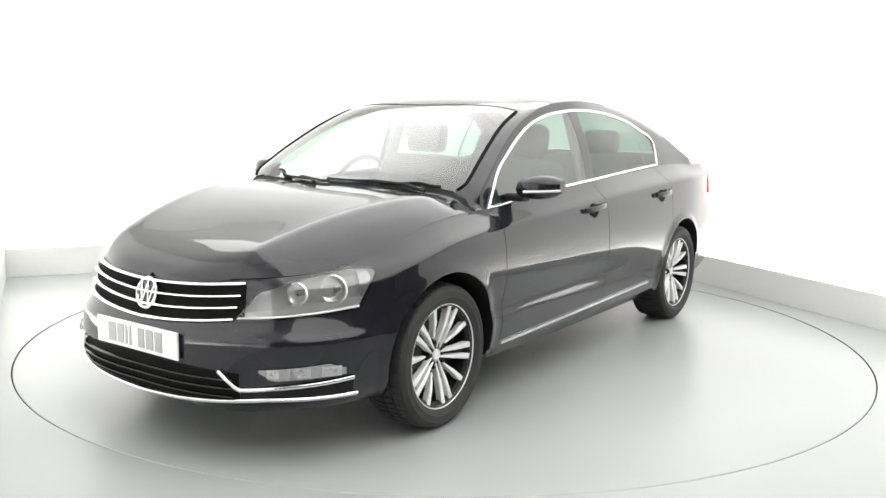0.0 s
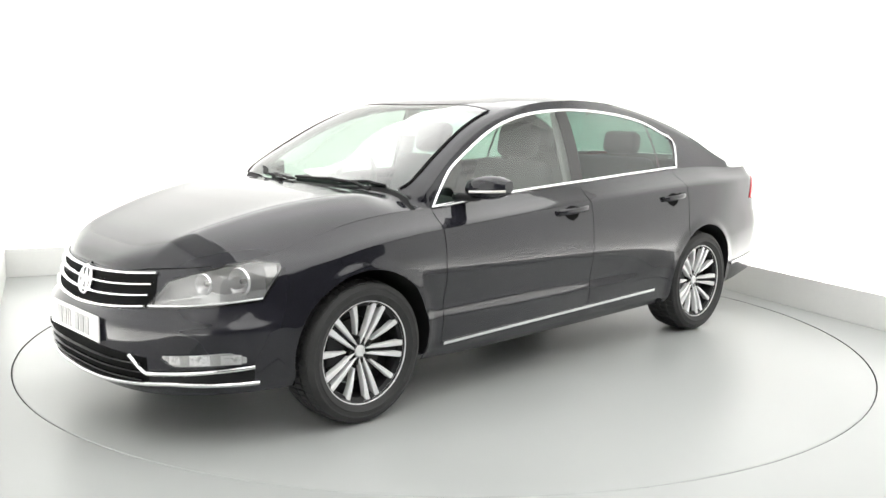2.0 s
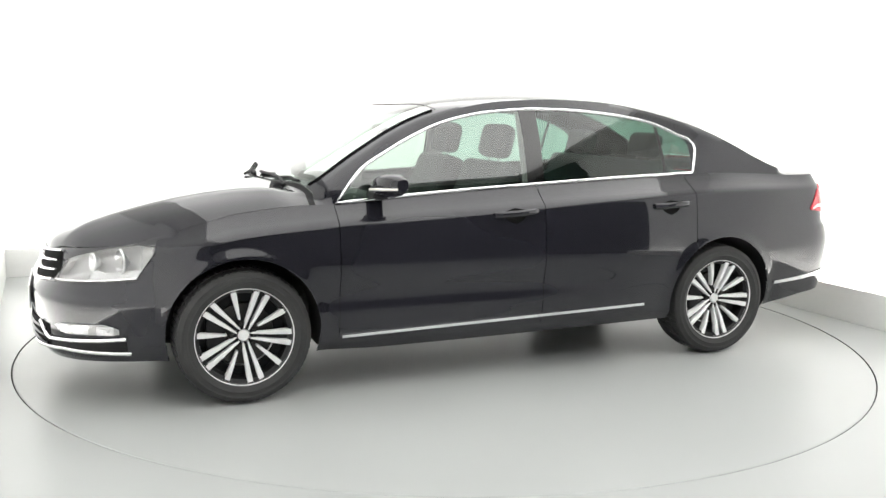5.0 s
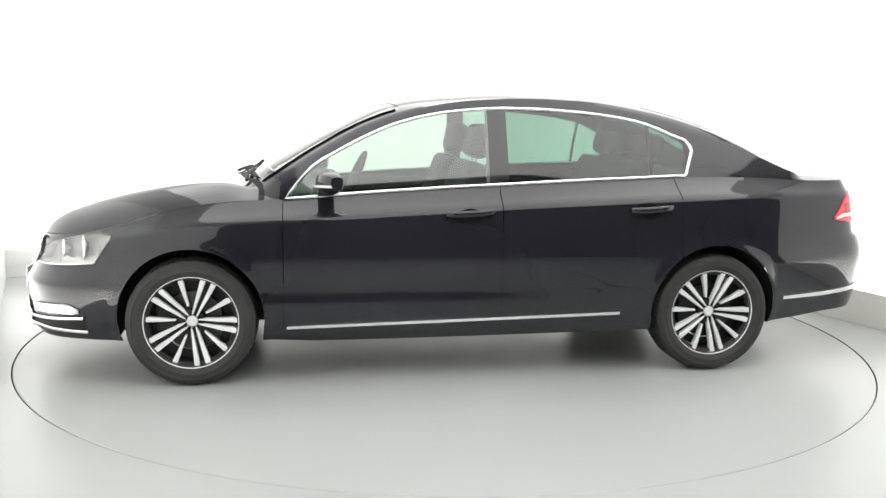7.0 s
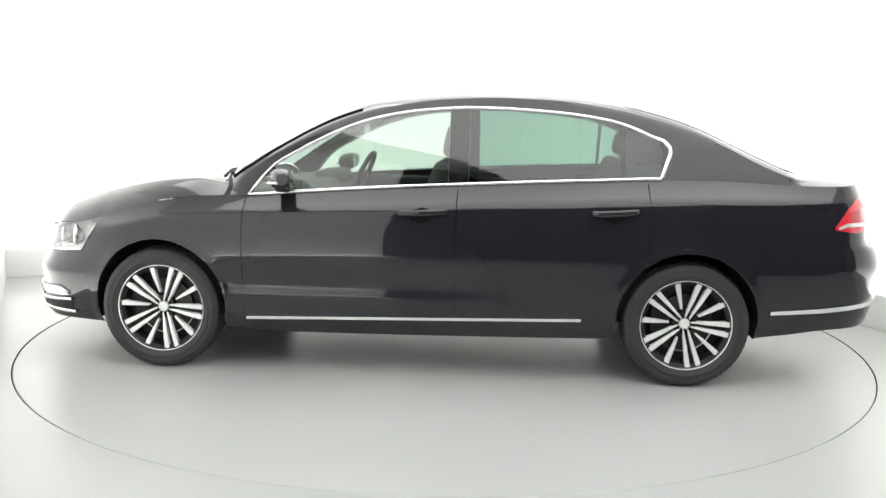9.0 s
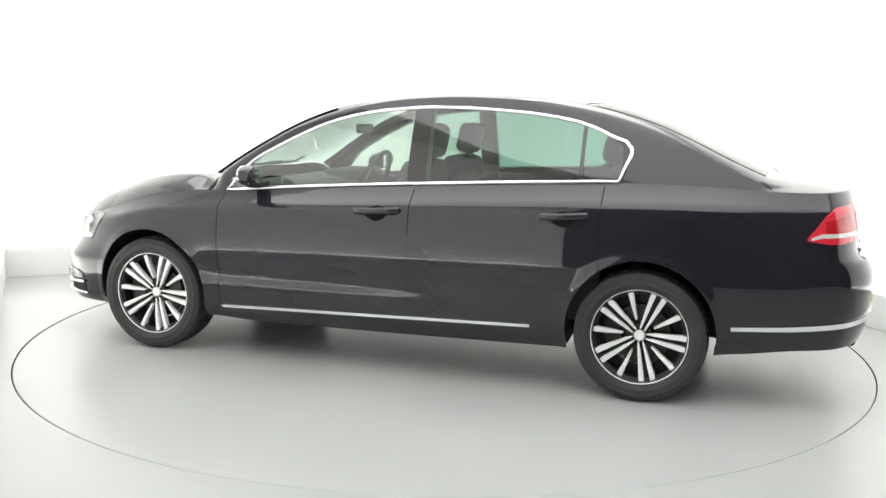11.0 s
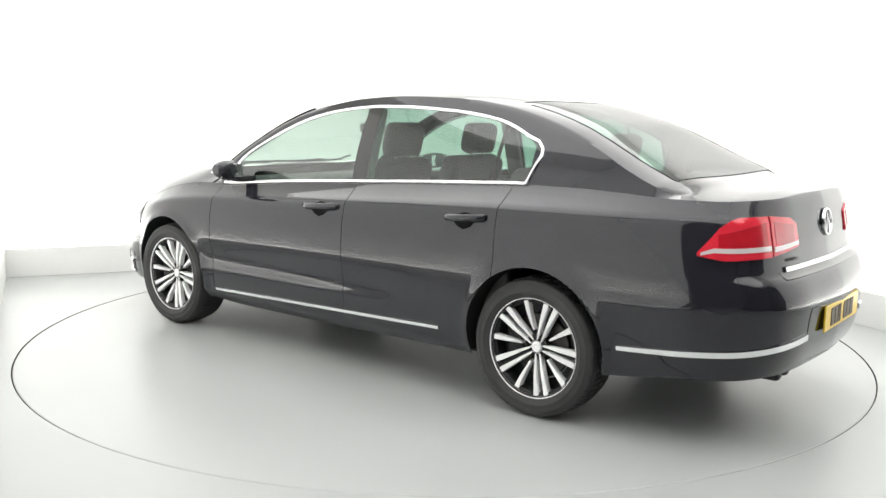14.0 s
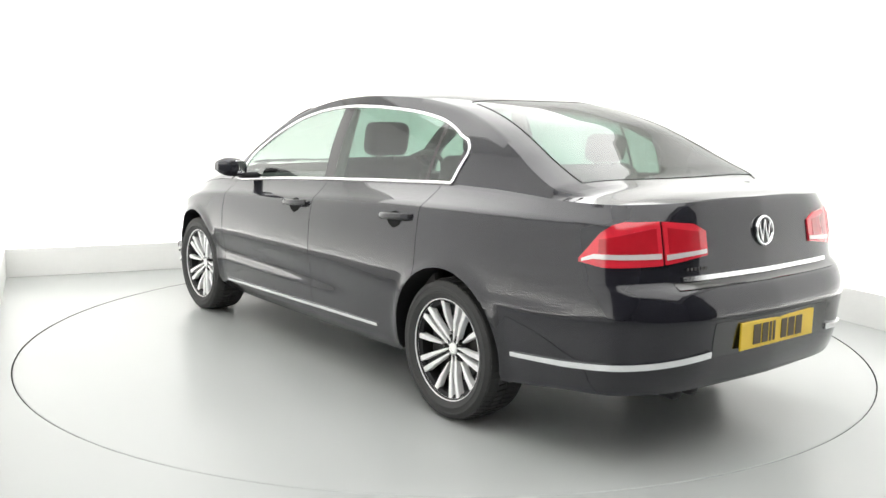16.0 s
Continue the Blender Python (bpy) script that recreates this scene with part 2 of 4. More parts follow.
        for sx, sy, cx, cy in ((a1 - a0 + .1, .05, (a0 + a1) / 2, b0 - .027), (a1 - a0 + .1, .05, (a0 + a1) / 2, b1 + .027), (.05, b1 - b0, a0 - .027, (b0 + b1) / 2), (.05, b1 - b0, a1 + .027, (b0 + b1) / 2)):
            part("frame_rail", box((sx, sy, 0.1), (cx, cy, HIGH - 0.052), 0.004), CEIL, root)


build_room()

# turntable: a round steel deck flush with the floor
turntable = new("turntable")
tagged(turntable, "round flush grey painted car turntable with a thin dark rim gap", "turntable")
prof = [(0.0, 0.0), (0.8, 0.0), (1.6, 0.0), (RING - 0.055, 0.0)]
vs, fs = lathe([(r, z) for r, z in prof], 160)
mesh_ob("deck", [(v[0], v[2], v[1]) for v in vs], [tuple(reversed(f)) for f in fs], DISC_FLOOR, turntable, "grey painted round deck", smooth=False)
vs, fs = lathe([(RING - 0.055, 0.0), (RING - 0.005, 0.0), (RING, -0.003)], 160)
mesh_ob("rim", [(v[0], v[2], v[1]) for v in vs], [tuple(reversed(f)) for f in fs], DISC_FLOOR, turntable, "grey painted steel rim band", smooth=False)
vs, fs = lathe([(RING, -0.003), (RING, -0.06)], 160)
mesh_ob("rim_edge", [(v[0], v[2], v[1]) for v in vs], [tuple(reversed(f)) for f in fs], GAP, turntable, "edge of the deck, painted dark for gap shade", smooth=False)

# ---- car body surface ----
car = new("car")
tagged(car, "black four-door saloon car with chrome trim on a turntable", "car")

PLAN = [(2.270, 0), (2.258, 0.26), (2.185, 0.505), (2.055, 0.685), (1.87, 0.802), (1.65, 0.862), (1.356, 0.893), (0.9, 0.898), (0.0, 0.898), (-0.9, 0.898), (-1.356, 0.893), (-1.75, 0.868),
        (-2.07, 0.815), (-2.26, 0.748), (-2.37, 0.605), (-2.42, 0.33), (-2.435, 0)]
_p = [(PLAN[2][0], -PLAN[2][1]), (PLAN[1][0], -PLAN[1][1])] + PLAN + [(PLAN[-2][0], -PLAN[-2][1]), (PLAN[-3][0], -PLAN[-3][1])]
_c = np.concatenate([[0], np.cumsum([math.dist(a, b) for a, b in zip(_p[:-1], _p[1:])])])
_fx, _fy = spline(_c, [p[0] for p in _p]), spline(_c, [p[1] for p in _p])
_u = np.linspace(_c[2], _c[-3], 4001)
_X, _Y = _fx(_u), _fy(_u)
_X = np.minimum.accumulate(_X - np.arange(4001) * 1e-7)
_Y = np.maximum(_Y, 0)
_S = np.concatenate([[0], np.cumsum(np.hypot(np.diff(_X), np.diff(_Y)))])
SL = _S[-1]
_tx, _ty = np.gradient(_X, _S), np.gradient(_Y, _S)
_tl = np.hypot(_tx, _ty)
_NX, _NY = _ty / _tl, -_tx / _tl


def sx(x):
    """Arc position of the plan curve at x."""
    return np.interp(-np.asarray(x, float), -_X, _S)


def sf(y):
    """Arc position on the nose at half width y."""
    i = np.argmax(_X < 1.7)
    return np.interp(y, _Y[:i], _S[:i])


def sr(y):
    """Arc position on the tail at half width y."""
    i = np.argmax(_X < -1.9)
    return np.interp(-np.asarray(y, float), -_Y[i:], _S[i:])


CREASE = pchip([2.3, 1.7, 1.3, 0.87, 0.6, 0.17, -0.38, -0.66, -1.07, -1.65, -2.1, -2.45], [0.70, 0.73, 0.80, 0.835, 0.848, 0.869, 0.900, 0.913, 0.931, 0.945, 0.945, 0.945])
ZTOP = pchip([0, sf(0.25), sf(0.45), sx(1.9), sx(1.74), sx(1.6), sx(1.33), sx(1.04), sx(0.88), sx(0.66), sx(0.18), sx(-0.24), sx(-0.67), sx(-0.95), sx(-1.19), sx(-1.45), sx(-1.7), sx(-2.0), sr(0.5), sr(0.25), SL],
             [0.682, 0.688, 0.705, 0.745, 0.780, 0.822, 0.885, 0.912, 0.918, 0.936, 0.969, 0.993, 1.015, 1.027, 1.037, 1.038, 1.032, 1.022, 1.030, 1.036, 1.038])
ZBOT = pchip([0, sf(0.4), sx(1.9), sx(1.65), sx(1.0), sx(0.7), sx(-0.9), sx(-1.66), sx(-1.85), sx(-2.1), sr(0.4), SL], [0.205, 0.205, 0.225, 0.22, 0.215, 0.20, 0.225, 0.255, 0.275, 0.305, 0.325, 0.325])
IN_UP = pchip([-0.75, -0.16, -0.10, -0.03, 0.0, 0.025, 0.06, 0.10, 0.14], [0.0, 0.0, 0.001, 0.008, 0.014, 0.042, 0.080, 0.115, 0.145])
HOLLOW = pchip([0.20, 0.395, 0.42, 0.45, 0.475, 0.50, 0.54, 0.58, 0.62, 1.1], [0, 0, 0.004, 0.012, 0.015, 0.014, 0.008, 0.002, 0, 0])
TUCK = pchip([0.18, 0.20, 0.24, 0.28, 0.32, 0.37, 0.45, 0.55, 0.64, 1.1], [0.12, 0.10, 0.064, 0.040, 0.031, 0.024, 0.013, 0.004, 0, 0])
LEAN = pchip([0.18, 0.56, 0.62, 0.68, 0.74, 0.80, 0.86, 0.92, 1.1], [0, 0, 0.001, 0.0035, 0.0075, 0.0125, 0.0175, 0.020, 0.020])
HOLLOW_SIZE = pchip([2.3, 1.3, 0.9, 0.3, -0.4, -0.92, -1.3, -2.4], [0.1, 0.4, 1.0, 1.05, 0.60, 0.0, 0.0, 0.0])
IN_FRONT = pchip([0.18, 0.21, 0.244, 0.3, 0.386, 0.48, 0.525, 0.575, 0.62, 0.68, 0.73, 0.78], [0.07, 0.04, 0.02, 0.008, 0.003, 0.0, 0.028, 0.055, 0.070, 0.082, 0.118, 0.17])
IN_REAR = pchip([0.22, 0.30, 0.35, 0.42, 0.54, 0.60, 0.64, 0.68, 0.715, 0.73, 0.76, 0.85, 0.905, 0.96, 1.0, 1.035, 1.07], [0.13, 0.06, 0.035, 0.018, 0.008, 0.0, 0.006, 0.022, 0.045, 0.075, 0.084, 0.096, 0.106, 0.114, 0.122, 0.138, 0.19])
ARCH_R, ARCH_Z, AXLE = 0.353, 0.335, 1.356
SHOULDER = 0.028


def body(s, z, off=0.0):
    """Point of the lower body at arc position s and height z, moved outwards by off."""
    s, z = np.broadcast_arrays(np.asarray(s, float), np.asarray(z, float))
    x, y = np.interp(s, _S, _X), np.interp(s, _S, _Y)
    nx, ny = np.interp(s, _S, _NX), np.interp(s, _S, _NY)
    wf, wr = smooth01(1.50, 2.05, x), smooth01(-1.62, -2.22, x)
    side = IN_UP(z - CREASE(x)) + HOLLOW_SIZE(x) * HOLLOW(z) + TUCK(z) + LEAN(z)
    inset = wf * IN_FRONT(z) + (1 - wf) * (1 - 0.35 * wr) * side
    inset = inset + 0.010 * smooth01(-1.62, -2.10, x) * smooth01(0.60, 1.0, z)
    inset = inset + SHOULDER * smooth01(-0.15, -1.2, x) * smooth01(-0.02, 0.11, z - CREASE(x)) * smooth01(-2.25, -1.5, x)
    inset = inset + 0.011 * smooth01(0.590, 0.628, z) * smooth01(-1.45, -1.95, x) * smooth01(1.02, 0.64, z) * (1 - wr)
    for ax in (AXLE, -AXLE):
        r = np.hypot(x - ax, z - ARCH_Z)
        inset = inset - 0.011 * np.exp(-((r - ARCH_R) / 0.032) ** 2)
    d = off - inset * (1 - wr * (1 - np.abs(ny)))
    px = x + nx * d + wr * IN_REAR(z) * (0.3 + 0.7 * nx * nx)
    return np.stack([px, np.maximum(y + ny * d, 0), z], -1)


_fine = np.linspace(0, SL, 1500)


def s_x(x, z):
    """Arc position at which the surface at height z passes x."""
    return float(np.interp(-x, -np.minimum.accumulate(body(_fine, z)[:, 0]), _fine))


def s_tail(y, z):
    """Arc position on the tail at which the surface at height z is y wide."""
    k = _fine > sx(-1.8)
    return float(np.interp(-y, -np.minimum.accumulate(body(_fine[k], z)[:, 1]), _fine[k]))


def lin(*pairs):
    return lambda t: float(np.interp(t, [p[0] for p in pairs], [p[1] for p in pairs]))


# ---- headlight opening: arc range, lower and upper edge ----
hs0, hs1 = float(sf(0.475)), float(sx(1.748))
hlo = lin((0, 0.562), (0.25, 0.570), (0.6, 0.584), (0.86, 0.600), (1, 0.718))
hhi = lin((0, 0.572), (0.15, 0.668), (0.35, 0.700), (0.6, 0.728), (0.85, 0.748), (1, 0.742))
LAMP_COLS = np.linspace(hs0, hs1, 90)

# ---- lower body grid ----
GAPX = [0.912, 0.908, -0.188, -0.192, -1.15, -1.154]
KEYX = GAPX + [-1.02, 1.62, 0.87, -0.14, -0.24, -1.04, -1.225, 0.30, 0.325, -0.985, -1.01, -1.87, -1.90, 1.0, 1.03, 2.0, 1.75]
cols = np.unique(np.concatenate([np.linspace(0, SL, 250), sx(np.array(KEYX)), LAMP_COLS]))
keep = [cols[0]]
keyset = set(np.round(sx(np.array(KEYX)), 6)) | set(np.round(LAMP_COLS, 6))
for c_ in cols[1:]:
    if c_ - keep[-1] < 0.011 and round(float(c_), 6) not in keyset:
        continue
    keep.append(c_)
cols = np.array(keep)
rows = np.unique(np.concatenate([np.linspace(0, 1, 52), [0.985]]))
NC, NR = len(cols), len(rows)
zt, zb = ZTOP(cols), ZBOT(cols)
GZ = zb[:, None] + (zt - zb)[:, None] * rows[None, :]
GS = np.repeat(cols[:, None], NR, 1)
GX = np.interp(GS, _S, _X)
inside = np.zeros((NC, NR), bool)
for ax in (AXLE, -AXLE):
    r = np.hypot(GX - ax, GZ - ARCH_Z)
    ins = (r < ARCH_R) | ((np.abs(GX - ax) < ARCH_R * 0.96) & (GZ < ARCH_Z))
    touch = np.zeros_like(ins)
    for di in (-1, 0, 1):
        for dj in (-1, 0, 1):
            touch |= np.roll(np.roll(~ins, di, 0), dj, 1)
    edge = ins & touch & (GZ >= ARCH_Z - 0.03)
    ang = np.arctan2(GZ - ARCH_Z, GX - ax)
    GX = np.where(edge, ax + ARCH_R * np.cos(ang), GX)
    GZ = np.where(edge, ARCH_Z + ARCH_R * np.sin(ang), GZ)
    low = ins & touch & (GZ < ARCH_Z - 0.03)
    GX = np.where(low, ax + np.sign(GX - ax) * ARCH_R * 0.985, GX)
    inside |= ins & ~touch
lamp_rows = {}
for i in range(NC):
    u_ = (cols[i] - hs0) / (hs1 - hs0)
    if -1e-6 <= u_ <= 1 + 1e-6:
        lo_ = int(np.argmin(np.abs(GZ[i] - hlo(u_))))
        hi_ = max(int(np.argmin(np.abs(GZ[i] - hhi(u_)))), lo_ + 1)
        hi_ = min(hi_, NR - 2)
        GZ[i, lo_], GZ[i, hi_] = hlo(u_), min(hhi(u_), GZ[i, hi_ + 1] - 0.002)
        lamp_rows[i] = (lo_, hi_)
moved = np.abs(GX - np.interp(GS, _S, _X)) > 1e-6
GS = np.where(moved, sx(GX), GS)
GP = body(GS, GZ)
TOP = GP[:, -1, :]


def panel_of(x, y, z):
    if x > 1.62 and z < 0.60:
        return "front_bumper"
    if x > 1.75:
        return "front_bumper"
    if x < -1.70 and z < 0.725:
        return "rear_bumper"
    if x < -2.0 and y < 0.60:
        return "boot_face"
    if 0.275 > z and -1.05 < x < 1.05:
        return "sill"
    if x > 0.91:
        return "front_wing"
    if x > -0.19:
        return "front_door"
    if x > -1.152:
        return "rear_door"
    return "rear_wing"


gapset = {(0.912, 0.908), (-0.188, -0.192), (-1.15, -1.154)}
panels = {}
for i in range(NC - 1):
    x0, x1 = np.interp(cols[i], _S, _X), np.interp(cols[i + 1], _S, _X)
    is_gap = any(abs(x0 - a) < 2e-4 and abs(x1 - b) < 2e-4 for a, b in gapset)
    for j in range(NR - 1):
        ids = [(i, j), (i + 1, j), (i + 1, j + 1), (i, j + 1)]
        if any(inside[a] for a in ids):
            continue
        c = np.mean([GP[a] for a in ids], 0)
        if all(abs(math.hypot(GX[a] - ax, GZ[a] - ARCH_Z) - ARCH_R) < 1e-4 for a in ids for ax in [math.copysign(AXLE, GX[a])]):
            continue
        if is_gap and c[2] > 0.275:
            continue
        if i in lamp_rows and i + 1 in lamp_rows and max(lamp_rows[i][0], lamp_rows[i + 1][0]) <= j < min(lamp_rows[i][1], lamp_rows[i + 1][1]):
            continue
        panels.setdefault(panel_of(*c), []).append(ids)


_dn = np.cross(np.gradient(GP, axis=1), np.gradient(GP, axis=0))
_dn /= np.maximum(np.linalg.norm(_dn, axis=2, keepdims=True), 1e-9)


def even_normals(ob):
    """Take the whole body's smooth normals so that panels meet without a seam."""
    me = ob.data
    key = {tuple(np.round(p, 5)): n for p, n in zip(GP.reshape(-1, 3), GN.reshape(-1, 3))}
    out = []
    for v in me.vertices:
        q = tuple(np.round((v.co.x, abs(v.co.y), v.co.z), 5))
        n = key.get(q, None)
        if n is None:
            n = v.normal
            out.append(tuple(n))
            continue
        out.append((n[0], n[1] * (1 if v.co.y > 1e-6 else -1 if v.co.y < -1e-6 else 0), n[2]))
    me.normals_split_custom_set_from_vertices(out)


GN = _dn if _dn[NC // 2, NR // 2, 1] > 0 else -_dn


def grid_mesh(quads, P):
    index, vs, fs = {}, [], []
    for q in quads:
        f = []
        for a in q:
            if a not in index:
                index[a] = len(vs)
                vs.append(P[a])
            if index[a] not in f:
                f.append(index[a])
        if len(f) > 2:
            fs.append(tuple(f))
    return vs, fs


def both(vs, fs):
    """The mesh and its mirror image welded into one."""
    a, b = flip(vs, fs)
    n = len(vs)
    return list(vs) + a, list(fs) + [tuple(k + n for k in f) for f in b]


P_ = {}
LABELS = {"front_bumper": "black painted front bumper", "rear_bumper": "black painted rear bumper", "sill": "black sill under the doors",
          "front_wing": "black front wing", "rear_wing": "black rear wing", "front_door": "closed black front door", "rear_door": "closed black rear door", "boot_face": "black boot lid with rounded edge"}
for name, quads in panels.items():
    vs, fs = grid_mesh(quads, GP)
    if name in ("front_bumper", "rear_bumper", "boot_face"):
        vs, fs = both(vs, fs)
        P_[name] = mesh_ob("boot_lid" if name == "boot_face" else name, vs, fs, PAINT, car, LABELS[name])
    else:
        P_[name] = mesh_ob(name, vs, fs, PAINT, car, LABELS[name])
        P_[name + "_r"] = mesh_ob(name, *flip(vs, fs), PAINT, car, LABELS[name])
        even_normals(P_[name + "_r"])
    even_normals(P_[name])

# ---- upper body ----
ZC = pchip([-2.45, -2.30, -2.20, -1.98, -1.92, -1.80, -1.60, -1.389, -1.063, -0.765, -0.577, -0.255, 0.003, 0.228, 0.39, 0.552, 0.877, 1.02, 1.10, 1.205, 1.37, 1.534, 1.70, 1.866, 2.033, 2.15, 2.20],
           [1.035, 1.040, 1.058, 1.080, 1.090, 1.140, 1.231, 1.328, 1.418, 1.461, 1.474, 1.479, 1.463, 1.434, 1.391, 1.322, 1.150, 1.066, 1.008, 0.994, 0.977, 0.950, 0.912, 0.864, 0.804, 0.740, 0.684])
ZR = pchip([-2.0, -1.90, -1.846, -1.697, -1.547, -1.252, -0.96, -0.671, -0.382, -0.094, 0.194, 0.483, 0.774, 0.95, 1.05], [1.04, 1.050, 1.066, 1.128, 1.205, 1.320, 1.392, 1.430, 1.438, 1.425, 1.381, 1.285, 1.120, 0.994, 0.93])
ZE = pchip([-1.95, -1.70, -1.40, -1.25, -1.215, -1.16, -1.101, -0.956, -0.668, -0.381, -0.238, -0.095, 0.048, 0.191, 0.334, 0.478, 0.622, 0.768, 0.826, 0.88, 0.92, 1.05],
           [1.02, 1.075, 1.15, 1.185, 1.215, 1.252, 1.280, 1.325, 1.363, 1.378, 1.379, 1.371, 1.357, 1.332, 1.293, 1.234, 1.160, 1.071, 1.009, 0.945, 0.918, 0.92])
NSIDE, NRAIL, NTOP = 8, 3, 18
NV = NSIDE + NRAIL + NTOP + 1


def lean(dz, x):
    """How far the cabin side leans in above the belt line, more towards the tail."""
    return (0.20 * dz + 0.42 * dz * dz) * (1 + 0.55 * smooth01(-0.2, -1.25, x))


BOW = pchip([-2.3, -1.95, -1.87, -1.4, -0.985, -0.5, 0.30, 0.65, 1.0, 1.3, 1.7, 2.3], [0, -0.045, -0.05, -0.05, -0.05, 0, 0.06, 0.09, 0.13, 0.06, 0, 0])


def upper(x, yb, zb_):
    """Cross-section from the belt line to the centre line."""
    gw = float(smooth01(-1.99, -1.84, x) * smooth01(1.09, 0.93, x))
    zc = float(ZC(x))
    zr = max(float(ZR(x)), zb_ + 0.004)
    zr = min(zr, zc - 0.002) if zc > zb_ + 0.01 else zr
    ze = min(max(float(ZE(x)), zb_ + 0.002), zr - 0.002)
    zs = np.concatenate([np.linspace(zb_, ze, NSIDE + 1), np.linspace(ze, zr, NRAIL + 1)[1:]])
    yg = np.maximum(yb - lean(zs - zb_, x), 0.0)
    w = np.linspace(0, 1, NTOP + 1)[1:]
    w = w ** 1.15
    yt = yg[-1] * (1 - w)
    xt = x + float(BOW(x)) * (1 - (yt / max(yg[-1], 1e-6)) ** 2)
    zct = ZC(xt)
    ztp = zct - (zct - zr) * (yt / max(yg[-1], 1e-6)) ** (3.0 + 1.5 * float(smooth01(-0.6, -1.3, x)) + 2.0 * float(smooth01(0.05, 0.45, x)))
    xs_ = np.concatenate([np.full(NSIDE + NRAIL + 1, x), xt])
    yG, zG = np.concatenate([yg, yt]), np.concatenate([zs, ztp])
    k = np.linspace(0, 1, NSIDE + NRAIL + 1) * 0.16
    yH = np.concatenate([yb * (1 - k), yb * 0.84 * (1 - w)])
    q = yH / max(yb, 1e-6)
    xH = x + float(BOW(x)) * (1 - np.minimum(q / 0.84, 1) ** 2)
    zcH = ZC(xH)
    zH = zcH - (zcH - zb_) * q ** (2.6 + 4.2 * float(smooth01(1.0, 1.25, x)))
    if x > 0.9:
        yl = 0.40 + 0.24 * (2.15 - x)
        zH = zH + 0.017 * np.exp(-(np.sqrt((yH - yl) ** 2 + 0.008 ** 2) - 0.008) / 0.07) * float(smooth01(2.2, 2.0, x) * smooth01(0.95, 1.25, x))
    return np.stack([gw * xs_ + (1 - gw) * xH, gw * yG + (1 - gw) * yH, gw * zG + (1 - gw) * zH], -1)


UP = np.array([upper(float(p[0]), float(p[1]), float(p[2])) for p in TOP])
NB, NE_, NRr = 0, NSIDE, NSIDE + NRAIL


def up_range(x1, x0, j0, j1):
    q = []
    for i in range(NC - 1):
        c = (TOP[i, 0] + TOP[i + 1, 0]) / 2
        if x0 < c < x1:
            for j in range(j0, j1):
                q.append([(i, j), (i + 1, j), (i + 1, j + 1), (i, j + 1)])
    return q


LASTV = NV - 1
frame_q = (up_range(1.0, -1.9, NE_, NRr + 2) + up_range(-0.985, -1.9, NRr + 2, NRr + 4) + up_range(-1.225, -1.9, NB, NE_) + up_range(1.0, 0.87, NB, NE_) + up_range(0.30, -0.985, NRr + 2, LASTV))
P_["roof"] = mesh_ob("roof", *both(*grid_mesh(frame_q, UP)), PAINT, car, "black painted roof with pillars")
P_["hood"] = mesh_ob("bonnet", *both(*grid_mesh(up_range(2.5, 1.03, 0, LASTV), UP)), PAINT, car, "black bonnet with raised side folds")
P_["boot"] = mesh_ob("boot_top", *both(*grid_mesh(up_range(-1.90, -2.6, 0, LASTV), UP)), PAINT, car, "black flat boot lid top")
P_["cowl"] = mesh_ob("cowl", *both(*grid_mesh(up_range(1.03, 1.0, 0, LASTV), UP - np.array([0, 0, 0.006]))), TRIM, car, "black plastic cowl below the windscreen")
for xa, xb in ((0.325, 0.30), (-0.985, -1.01), (-1.87, -1.90)):
    mesh_ob("screen_seal", *both(*grid_mesh(up_range(xa, xb, NRr + (2 if xa > 0 else 4), LASTV), UP - np.array([0, 0, 0.003]))), GLOSS_BLACK, car, "black seal across the screen edge")
for j0, wide, (xa, xb), lab in ((NRr + 2, 0.018, (1.0, 0.31), "black rubber seal along the windscreen side"), (NRr + 4, 0.010, (-1.03, -1.88), "black rubber seal along the rear window side")):
    line = [tuple(UP[i, j0] + np.array([0, 0, 0.003 if xa > 0 else -0.003])) for i in range(NC) if xb < TOP[i, 0] < xa]
    v_, f_ = sweep(line, wide, 0.010, 8, up=(0, 0, 1))
    mesh_ob("screen_seal", v_, f_, MATT, car, lab)
    mesh_ob("screen_seal", *flip(v_, f_), MATT, car, lab)
mesh_ob("windscreen", *both(*grid_mesh(up_range(1.0, 0.325, NRr + 2, LASTV), UP)), GLASS_SCREEN, car, "clear curved windscreen")
mesh_ob("rear_window", *both(*grid_mesh(up_range(-1.01, -1.87, NRr + 4, LASTV), UP)), GLASS_DARK, car, "tinted sloping rear window")
for sgn in (0, 1):
    f = flip if sgn else (lambda v, q: (v, q))
    tail = "_r" if sgn else ""
    mesh_ob("window", *f(*grid_mesh(up_range(0.87, -0.14, NB, NE_), UP)), GLASS, P_["front_door" + tail], "clear green-tinted glass")
    mesh_ob("window", *f(*grid_mesh(up_range(-0.24, -1.02, NB, NE_), UP)), GLASS_DARK, P_["rear_door" + tail], "dark green-tinted glass")
    mesh_ob("quarter_window", *f(*grid_mesh(up_range(-1.04, -1.225, NB, NE_), UP)), GLASS_DARK, P_["rear_door" + tail], "dark green-tinted glass")
    mesh_ob("pillar_cover", *f(*grid_mesh(up_range(-0.14, -0.24, NB, NE_), UP)), GLOSS_BLACK, P_["front_door" + tail], "gloss black pillar cover")
    mesh_ob("window_bar", *f(*grid_mesh(up_range(-1.02, -1.04, NB, NE_), UP)), GLOSS_BLACK, P_["rear_door" + tail], "black bar between the panes")


